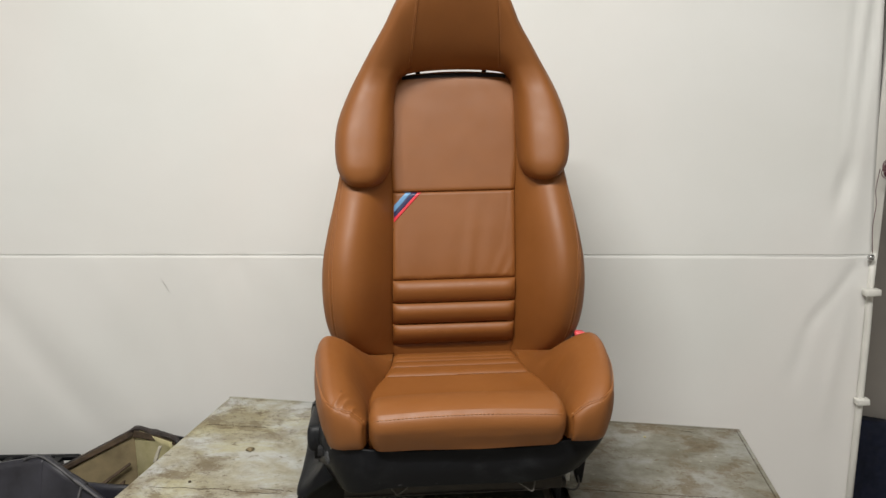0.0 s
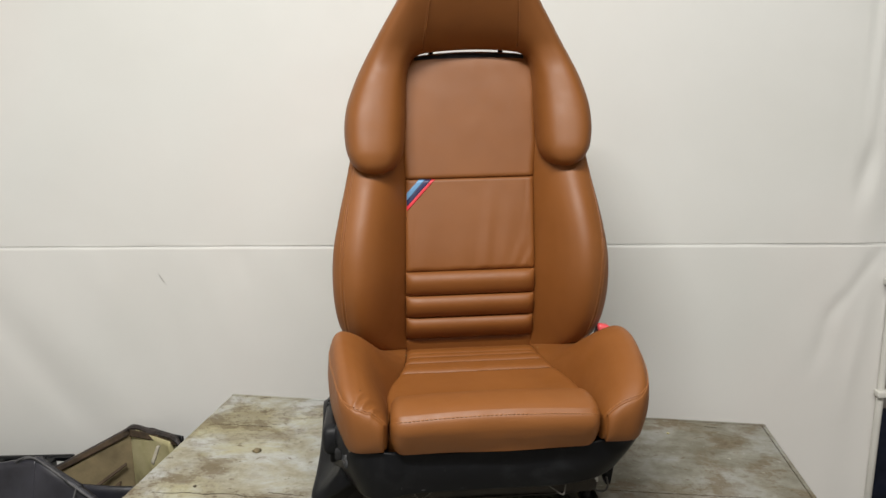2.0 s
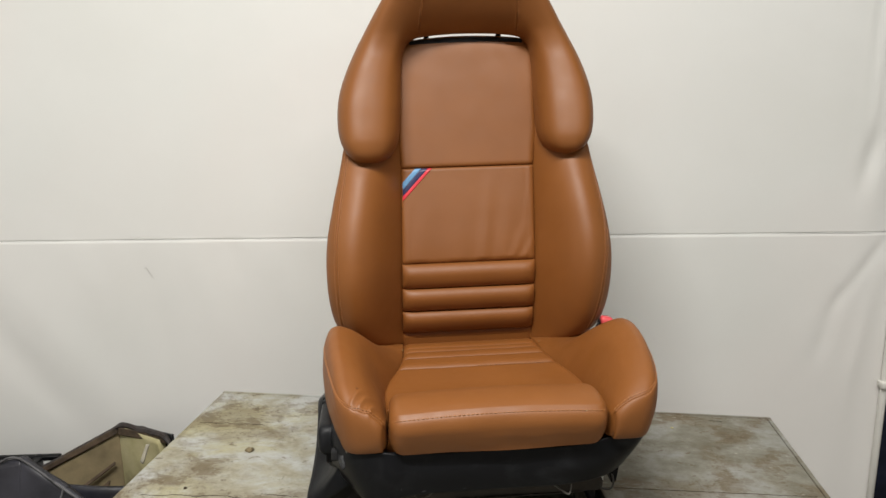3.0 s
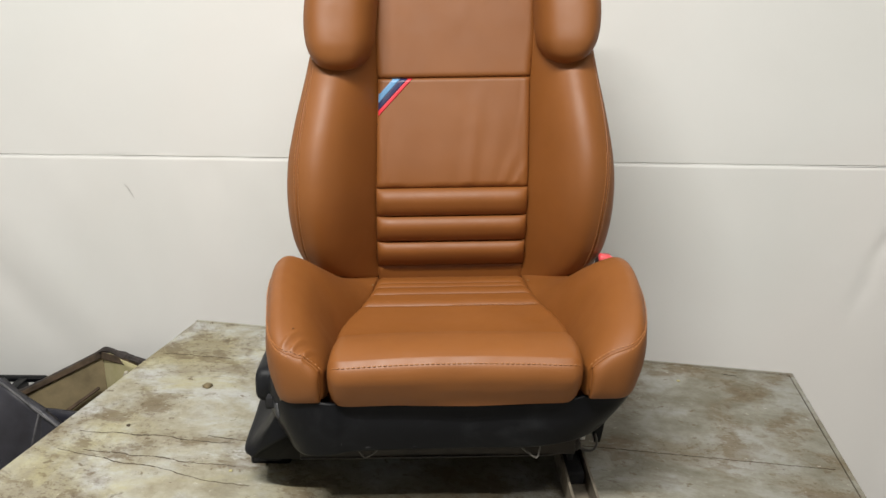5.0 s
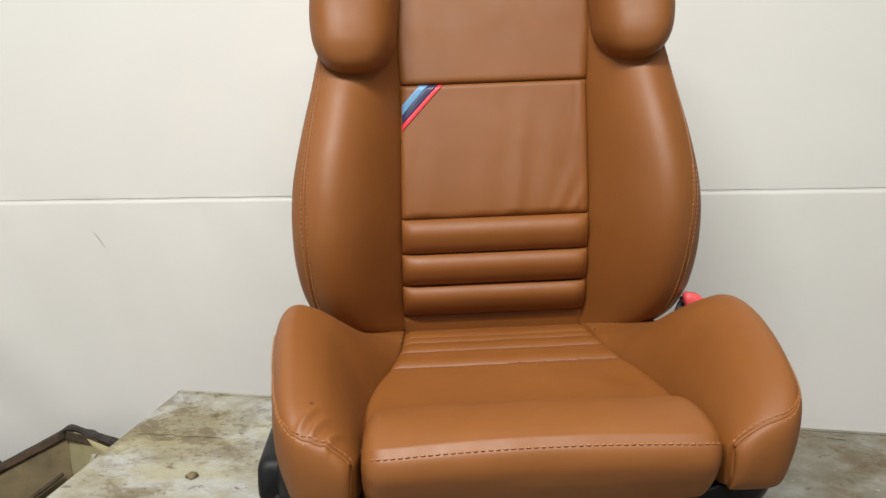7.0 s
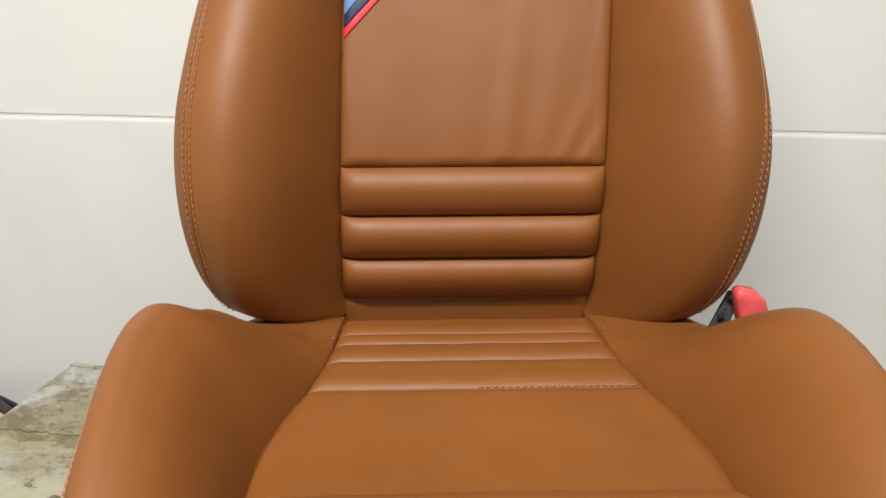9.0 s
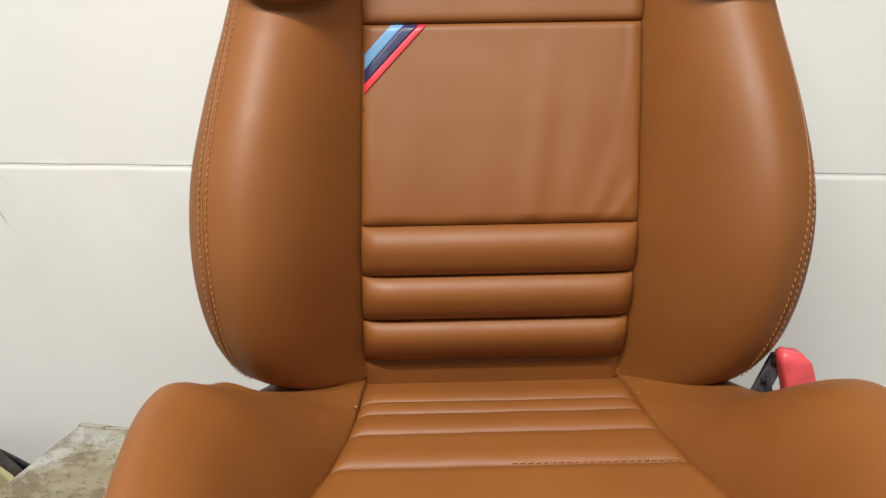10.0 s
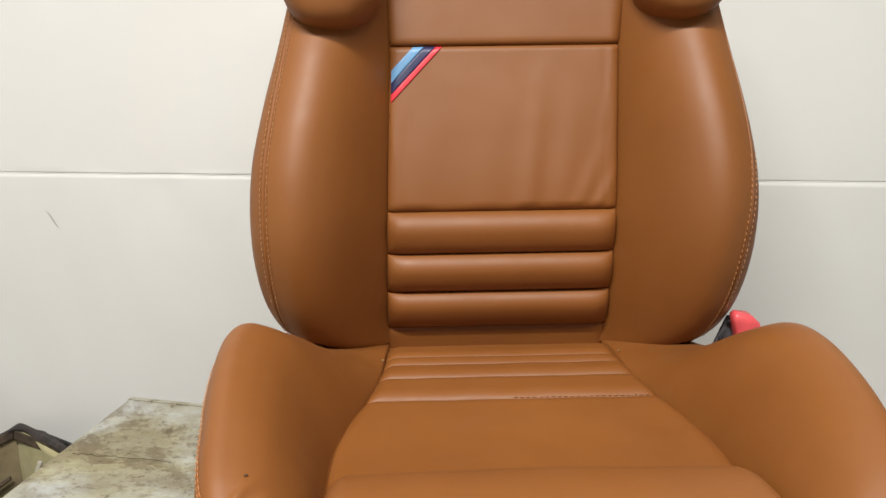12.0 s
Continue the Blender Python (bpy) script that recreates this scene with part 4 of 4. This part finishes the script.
for x0, x1, y0, y1, wide in ((0.045, 0.30, -0.462, -0.447, 0.0030), (0.085, 0.33, -0.512, -0.505, 0.0026), (0.045, 0.37, -0.52, -0.548, 0.0024), (0.83, 1.205, -0.343, -0.332, 0.0011), (1.092, 1.118, -0.031, -0.033, 0.0050), (0.44, 0.68, -0.572, -0.528, 0.0026), (0.02, 0.16, -0.17, -0.165, 0.0016), (0.25, 0.318, -0.436, -0.437, 0.0026), (0.46, 0.60, -0.556, -0.548, 0.0020)):
    n = 60
    rows = []
    for k in range(n + 1):
        q = k / n
        wavy = 0.0 if wide < 0.0015 else 1.0
        p = Vector((x0 + (x1 - x0) * q, y0 + (y1 - y0) * q + wavy * 0.022 * (x1 - x0) * noise.noise(Vector((q * 6, x0 * 9, y0 * 9))) + wavy * 0.0022 * noise.noise(Vector((q * 24, x0 * 5, y0 * 7))) + rng.uniform(-0.0007, 0.0007), 0.0))
        gap = noise.noise(Vector((q * (x1 - x0) * 45, x0 * 30, 7.0)))
        w = wide * (0.25 + 0.75 * math.sin(math.pi * q)) * (rng.uniform(0.5, 1.0) if gap > -0.12 else 0.06)
        rows.append([p + Vector((0, a * w, b)) for a, b in ((-0.5, 0.0004), (0, 0.0008), (0.5, 0.0004), (0, -0.004))])
    part("crack", loft(rows), CRACK, worktop, smooth=False)

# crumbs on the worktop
for x, y, size, stuff_of, words in ((0.111, -0.433, 0.0032, CRACK, "dark crumb on the worktop"), (0.171, -0.283, 0.008, FOAM_STAIN_SHADE, "small yellow scrap of foam on the worktop"), (0.431, -0.590, 0.0060, FOAM, "pale crumb of foam on the worktop"), (0.328, -0.518, 0.0028, FOAM, "small pale crumb on the worktop"), (1.007, -0.080, 0.0036, FOAM, "small pale crumb on the worktop"), (0.505, -0.610, 0.004, FOAM, "tiny yellow crumb on the worktop")):
    scrap = bmesh.new()
    bmesh.ops.create_icosphere(scrap, subdivisions=2, radius=size)
    for v in scrap.verts:
        v.co *= 1 + 0.45 * noise.noise(v.co * 160 + Vector((x * 30, 0, 0)))
        v.co.z = v.co.z * 0.5 + size * 0.36
    ob = part("scrap", scrap, stuff_of, None)
    ob.matrix_world = TM @ Matrix.Translation((x, y, 0))
    tagged(ob, words, "scrap", group="crumbs on the worktop")

# ---- backdrop wall ----
WM = pose(-0.827, 2.431, 0, 0, 0, -2.8576)
wall = thing("wall_back", "white sheet-covered wall with a horizontal joint", "wall", WM, kind="structure")
part("plaster", box((-2.2, 0.045, 0), (1.955, 0.16, 3.5)), GREY_WALL, wall, "grey wall behind the sheets", smooth=False)


def joint(x):
    return 1.1013 + 0.0214 * x


# soft diagonal buckles of the lower sheet: one end, other end, half width, depth
BUCKLES = [(-0.60, 1.02, -0.24, 0.56, 0.050, 0.0050), (-0.42, 1.00, -0.10, 0.58, 0.060, -0.0035), (-0.03, 1.08, 0.05, 0.66, 0.045, 0.0024), (0.10, 1.09, 0.20, 0.80, 0.035, -0.0022),
           (0.21, 1.10, 0.24, 1.00, 0.022, 0.0022), (0.30, 1.10, 0.42, 0.88, 0.040, -0.0022), (-0.22, 1.09, -0.16, 0.95, 0.030, -0.0018), (1.915, 1.120, 1.80, 0.94, 0.013, 0.0042), (1.82, 0.99, 1.77, 0.80, 0.020, 0.0035), (1.90, 1.02, 1.86, 0.70, 0.020, -0.0040)]


def sheet_y(x, z, lower):
    y = 0.004 * noise.noise(Vector((x * 1.3, z * 1.1, 3.0)))
    if lower:
        for x0, z0, x1, z1, wide, deep in BUCKLES:
            run = Vector((x1 - x0, z1 - z0))
            q = ((x - x0) * run.x + (z - z0) * run.y) / run.length_squared
            side = ((x - x0) * run.y - (z - z0) * run.x) / run.length
            fade = max(0.0, min(1.0, (q + 0.15) / 0.3)) * max(0.0, min(1.0, (1.25 - q) / 0.5))
            y += deep * fade * math.exp(-(side / wide) ** 2)
    r = x - 1.78
    if r > 0.0:
        g = min(1.0, r / 0.12)
        y -= g * 0.006 * (math.sin(r * 34 + 1.2 * math.sin(z * 3.0)) * (0.6 + 0.4 * math.sin(z * 5 + 1)))
        for cx, cz, lean, wx, wz, amp in ((1.855, 1.33, 0.15, 0.02, 0.07, 0.012), (1.885, 1.72, 0.05, 0.014, 0.30, 0.010), (1.845, 1.85, 0.02, 0.012, 0.35, 0.007)):
            y += amp * math.exp(-((x - cx - lean * (z - cz)) / wx) ** 2 - ((z - cz) / wz) ** 2)
    return y


def gape(x):
    """How far the two sheets stand apart along the joint."""
    return max(0.0, min(1.0, 0.5 + 1.6 * noise.noise(Vector((x * 3.1, 9.0, 0.0)))))


def wall_sheet(name, lower):
    def at(u, v, back):
        if lower:
            z = 0.02 + (joint(-2.15 + 4.1 * u) - 0.02) * v
            x = -2.15 + (1.946 + (1.14 - z) * 0.018 + 2.15) * u
            y = sheet_y(x, z, True)
        else:
            x = -2.15 + (1.946 + 2.15) * u
            zt = joint(x) + 0.0002 + 0.0008 * gape(x)
            z = zt + (3.49 - zt) * v ** 1.5
            x += (1.14 - z) * 0.058 * u
            y = sheet_y(x, z, True) if v < 0.02 else sheet_y(x, z, False)
        return Vector((x, y + 0.0015 * back, z))
    bm = bmesh.new()
    nu, nv = 300, 100
    f = [[bm.verts.new(at((i / nu) ** 0.8, j / nv, 0)) for i in range(nu + 1)] for j in range(nv + 1)]
    b = [[bm.verts.new(at((i / nu) ** 0.8, j / nv, 1)) for i in range(nu + 1)] for j in range(nv + 1)]
    for j in range(nv):
        for i in range(nu):
            bm.faces.new((f[j][i], f[j][i + 1], f[j + 1][i + 1], f[j + 1][i]))
            bm.faces.new((b[j][i], b[j + 1][i], b[j + 1][i + 1], b[j][i + 1]))
    for i in range(nu):
        bm.faces.new((f[nv][i], f[nv][i + 1], b[nv][i + 1], b[nv][i]))
        bm.faces.new((f[0][i + 1], f[0][i], b[0][i], b[0][i + 1]))
    for j in range(nv):
        bm.faces.new((f[j][nu], b[j][nu], b[j + 1][nu], f[j + 1][nu]))
        bm.faces.new((f[j][0], f[j + 1][0], b[j + 1][0], b[j][0]))
    sheet = part(name, bm, SHEET, wall, "white plastic sheet, creased at its free edge")
    if lower:
        line = [Vector((x, sheet_y(x, joint(x), True) - 0.0003, joint(x) - 0.0012)) for x in [-2.1 + 4.03 * k / 400 for k in range(401)]]
        part("folded_edge", tube(line, lambda q: 0.0003 + 0.0009 * gape(-2.1 + 4.03 * q) ** 2, 8), EDGE_WHITE, sheet, "bright folded top edge")
    return sheet


wall_sheet("sheet", True)
wall_sheet("sheet", False)
part("scratch_mark", tube(spline([(-0.022, -0.001, 1.028), (-0.013, -0.0015, 1.018), (-0.007, -0.0015, 1.008), (0.001, -0.001, 0.994)], 14), lambda q: 0.00032 * (0.3 + math.sin(math.pi * q)), 6), CRACK, wall, "short dark scratch")

# white conduit post with clips, pin and coil of wire at the sheet's edge
post = thing("conduit_post", "white painted conduit post with two cable clips", "post", WM)
part("backing_board", box((1.927, 0.006, 1.13), (1.964, 0.04, 3.5), 0.003), CONDUIT, post, "narrow white painted board")
bm = tube([(1.949, -0.012, 0.0), (1.949, -0.012, 0.7), (1.949, -0.008, 0.95), (1.951, 0.004, 1.06), (1.952, 0.006, 1.15)], 0.0090, 14)
part("conduit_pipe", bm, CONDUIT, post, "white plastic conduit pipe")
for x, z, half in ((1.946, 1.045, 0.020), (1.952, 0.738, 0.017)):
    part("cable_clip", box((-half, -0.030, -0.009), (half, -0.002, 0.009), 0.003, 2, None, pose(x, 0, z, 0, -5, 0)), CONDUIT, post, "white plastic clip")
pin = thing("round_pin", "round steel pin head holding the sheet", "pin", WM)
bm = bmesh.new()
bmesh.ops.create_uvsphere(bm, u_segments=20, v_segments=12, radius=0.0088)
bm.transform(pose(1.936, -0.012, 1.139))
part("pin_head", bm, STEEL, pin)
coil = thing("wire_coil", "small coil of maroon wire hung on the post", "wire", WM)
rng = random.Random(7)
for k in range(9):
    r, dx, dz = rng.uniform(0.019, 0.030), rng.uniform(-0.004, 0.004), rng.uniform(-0.004, 0.004)
    pts = [(1.953 + dx + r * math.cos(a) * 0.85, -0.034 + 0.004 * math.sin(3 * a + k), 1.375 + dz + r * math.sin(a)) for a in [2 * math.pi * j / 28 for j in range(29)]]
    part("loop", tube(pts, 0.0011, 6), WIRE, coil)
part("tail", tube(spline([(1.930, -0.022, 1.375), (1.928, -0.016, 1.32), (1.934, -0.014, 1.28), (1.932, -0.012, 1.22), (1.940, -0.010, 1.15)], 30), 0.0009, 6), WIRE, coil)

# recess beyond the post
recess = thing("wall_recess", "dim grey wall beyond the conduit post", "wall", kind="structure")
part("plaster", box((1.12, 2.80, 0), (3.0, 2.90, 3.5)), GREY_WALL, recess, smooth=False)
part("return", box((1.10, 2.50, 0), (1.14, 2.80, 3.5)), GREY_WALL, recess, smooth=False)
rows = []
for k in range(25):
    q = k / 24
    r = 0.30 * edge(q, 0.25) * edge(1.02 - q, 0.5) + 0.004
    rows.append([Vector((1.80 + r * math.cos(a) * (1 + 0.06 * math.sin(5 * a + 3 * q)), 2.50 + 0.7 * r * math.sin(a), 0.43 * q)) for a in [2 * math.pi * j / 28 for j in range(28)]])
ob = part("stuffed_sack", loft(rows), SACK)
tagged(ob, "plump beige sack standing on the floor", "sack")
rows = []
for k in range(13):
    q = k / 12
    rows.append([Vector((1.72 + 0.46 * a, 2.74 + 0.035 * b + 0.03 * math.sin(a * 9 + q * 2), 0.50 * q)) for a, b in [(-1 + j / 10, -1) for j in range(21)] + [(1 - j / 10, 1) for j in range(21)]])
ob = part("blue_cloth", loft(rows), NAVY_CLOTH)
tagged(ob, "dark blue cloth bundle propped against the grey wall", "cloth")

# ---- old seat shells beside the table ----
shell = thing("seat_shell", "old black seat shell with yellowed foam lining, open to the front", "seat shell", pose(0, 0, 0))


def plate(name, corners, thick, material, parent, label="", nu=14, nv=8, rough=0.006):
    """A slightly uneven thick panel between four corners."""
    a, b, c, d = [Vector(q) for q in corners]
    n = (b - a).cross(d - a).normalized()

    def at(u, v, k):
        p = a.lerp(b, u).lerp(d.lerp(c, u), v)
        return p + n * (k * thick + rough * noise.noise(p * 9))
    return part(name, slab(lambda u, v: at(u, v, 0), lambda u, v: at(u, v, 1), nu, nv), material, parent, label)


B = Vector((-0.934, 2.385, 0.590))
A = Vector((-1.200, 2.300, 0.460))
C = Vector((-0.752, 2.262, 0.618))
down = Vector((0.02, -0.03, -0.40))
# shaded left wall in the darker foam, lit right wall in the brighter
plate("lining", (A, B, B + down, A + down), 0.02, FOAM_STAIN_SHADE, shell, "foam lining, stains and shade in its brown colour")
plate("lining", (B, C + Vector((-0.03, 0.0, -0.012)), C + down, B + down), 0.02, FOAM, shell, "yellowed foam lining")
OUTER = Vector((0.0, 0.016, -0.004))
plate("outer_wall", (A + OUTER, B + OUTER, B + Vector((0, 0.03, -0.584)), A + Vector((0, 0.03, -0.454))), 0.008, BLACK_PLASTIC, shell)
plate("outer_wall", (B + OUTER, C + OUTER, C + Vector((0.03, 0.03, -0.611)), B + Vector((0, 0.03, -0.584))), 0.008, BLACK_PLASTIC, shell)
rim_pts = spline([A, A.lerp(B, 0.5) + Vector((0, 0, -0.004)), A.lerp(B, 0.9) + Vector((0, 0, -0.002)), B + Vector((0.012, -0.008, 0.004)), B.lerp(C, 0.45) + Vector((0, 0, -0.001)), C + Vector((-0.02, 0, 0.0)), C + Vector((0.012, -0.025, -0.022)), C + Vector((0.03, -0.08, -0.085))], 64)
rows = []
for k, q in enumerate(rim_pts):
    r = 0.006 + 0.005 * noise.noise(q * 18)
    w = 0.8 + 0.6 * noise.noise(q * 26 + Vector((5, 0, 0)))
    rows.append([q + Vector((0, -0.007 * w, -0.004)), q + Vector((0, -0.009 * w, 0.002)), q + Vector((0, 0.0, r)), q + Vector((0, 0.013 * w, r * 1.1)), q + Vector((0, 0.021 * w, -0.004)), q + Vector((0, 0.020, -0.022))])
part("rim", loft(rows), RUST_RIM, shell, "worn dark brown rim", smooth=False)
plate("stained_band", (A + Vector((0, -0.008, 0)), B + Vector((-0.002, -0.008, 0)), B + Vector((-0.002, -0.010, -0.018)), A + Vector((0, -0.010, -0.012))), 0.003, RUST_BAND, shell, "rust-brown band below the rim", 24, 4, 0.003)
plate("stained_band", (B + Vector((0, -0.009, 0)), C + Vector((0, -0.010, 0)), C + Vector((0, -0.012, -0.015)), B + Vector((0, -0.011, -0.020))), 0.003, RUST_BAND, shell, "rust-brown band below the rim", 24, 4, 0.003)
plate("torn_edge", (A.lerp(B, 0.55) + Vector((0, -0.03, -0.112)), A.lerp(B, 0.97) + Vector((0, -0.025, -0.088)), A.lerp(B, 0.98) + Vector((0, -0.030, -0.094)), A.lerp(B, 0.58) + Vector((0, -0.036, -0.120))), 0.006, RUST_BAND, shell, "torn dark edge of the lining", 10, 4)
plate("torn_edge", (A.lerp(B, 0.70) + Vector((0, -0.04, -0.150)), A.lerp(B, 0.92) + Vector((0, -0.035, -0.128)), A.lerp(B, 0.90) + Vector((0, -0.05, -0.165)), A.lerp(B, 0.66) + Vector((0, -0.06, -0.175))), 0.006, RUST_BAND, shell, "torn dark edge of the lining", 10, 4)
plate("torn_strip", (C + Vector((-0.052, -0.020, -0.012)), C + Vector((-0.043, -0.024, -0.010)), C + Vector((-0.062, -0.030, -0.062)), C + Vector((-0.070, -0.026, -0.058))), 0.004, PALE_STRIP, shell, "torn pale strip", 6, 4, 0.003)
plate("floor_tray", (A + down + Vector((0.0, -0.20, 0.2)), C + down + Vector((0.0, -0.22, 0.15)), C + down, A + down), 0.02, BLACK_PLASTIC, shell)

cover = thing("seat_back_cover", "dusty dark blue-black plastic seat cover with a raised ridge", "seat cover", pose(0, 0, 0))
P = Vector((-1.105, 2.20, 0.588))
Q = Vector((-0.985, 2.165, 0.525))
plate("cover_face", (P + Vector((-0.35, -0.02, -0.06)), P, P + Vector((0.03, -0.10, -0.55)), P + Vector((-0.35, -0.12, -0.55))), 0.02, DUSTY, cover, rough=0.02)
plate("cover_face", (P, Q, Q + Vector((-0.02, -0.10, -0.51)), P + Vector((0.03, -0.10, -0.55))), 0.02, DUSTY, cover, rough=0.02)
plate("cover_face", (Q, Q + Vector((0.16, -0.02, -0.10)), Q + Vector((0.16, -0.08, -0.51)), Q + Vector((-0.02, -0.10, -0.51))), 0.02, DUSTY, cover, rough=0.02)
plate("cover_flap", ((-1.10, 2.225, 0.505), (-0.80, 2.215, 0.497), (-0.80, 2.16, 0.05), (-1.10, 2.16, 0.05)), 0.012, DUSTY, cover, "dusty dark plastic flap", 14, 8, 0.012)
part("ridge", tube(spline([P + Vector((-0.05, 0, -0.01)), P, Q, Q + Vector((0.05, -0.01, -0.03)), Q + Vector((0.12, -0.02, -0.08))], 40), lambda q: 0.0028 + 0.0012 * noise.noise(Vector((q * 30, 0, 0))), 8), SCUFF, cover, "scuffed raised ridge")
part("ridge", tube(spline([Q, Q + Vector((-0.012, -0.03, -0.08)), Q + Vector((-0.02, -0.06, -0.2))], 30), lambda q: 0.0026 + 0.0010 * noise.noise(Vector((q * 30, 4, 0))), 8), SCUFF, cover)

crate = thing("slatted_crate", "dark grey slatted plastic crate standing by the wall", "crate", pose(-1.44, 2.27, 0, 0, 0, 4))
part("crate_body", box((-0.28, -0.06, 0.0), (0.28, 0.10, 0.45), 0.008), BLACK_PLASTIC, crate)
part("crate_rim", box((-0.30, -0.075, 0.485), (0.34, -0.055, 0.50), 0.004), BLACK_PLASTIC, crate)
part("crate_rim", box((-0.30, 0.095, 0.485), (0.34, 0.115, 0.50), 0.004), BLACK_PLASTIC, crate)
for k in range(9):
    x = -0.29 + 0.07 * k
    part("slat", box((x, -0.06, 0.452), (x + 0.025, 0.10, 0.4985), 0.003), BLACK_PLASTIC, crate)

# ---- room ----
floor = part("floor", box((-3.2, -2.6, -0.1), (3.2, 3.3, 0.0)), CONCRETE, None, smooth=False)
tagged(floor, "grey concrete workshop floor", "floor", kind="structure")
# added ceiling out of view, dark enough to hold back bounce
ceiling = part("ceiling", box((-3.2, -2.6, 3.5), (3.2, 3.3, 3.6)), CEILING, None, smooth=False)
tagged(ceiling, "unseen grey ceiling added to limit bounced light", "ceiling", kind="structure")
# added walls out of view, bouncing light onto the seat's front
for name, lo, hi in (("wall_left", (-3.1, -2.6, 0), (-3.0, 3.3, 3.5)), ("wall_right", (3.0, -2.6, 0), (3.1, 3.3, 3.5)), ("wall_front", (-3.0, -2.6, 0), (3.0, -2.5, 3.5))):
    ob = part(name, box(lo, hi), BOUNCE_WALL, None, smooth=False)
    tagged(ob, "unseen pale wall added to bounce light", "wall", kind="structure")
# housings out of view; the second one only carries the added fill light
for lx, ly, wide, power in LAMPS:
    lamp = thing("lamp_housing", "flat white housing above the key and added fill light", "ceiling lamp", pose(lx, ly, 3.31), group="ceiling lamps")
    part("housing", box((-wide / 2 - 0.03, -0.055, 0.0), (wide / 2 + 0.03, 0.055, 0.19), 0.01), CONDUIT, lamp, smooth=False)
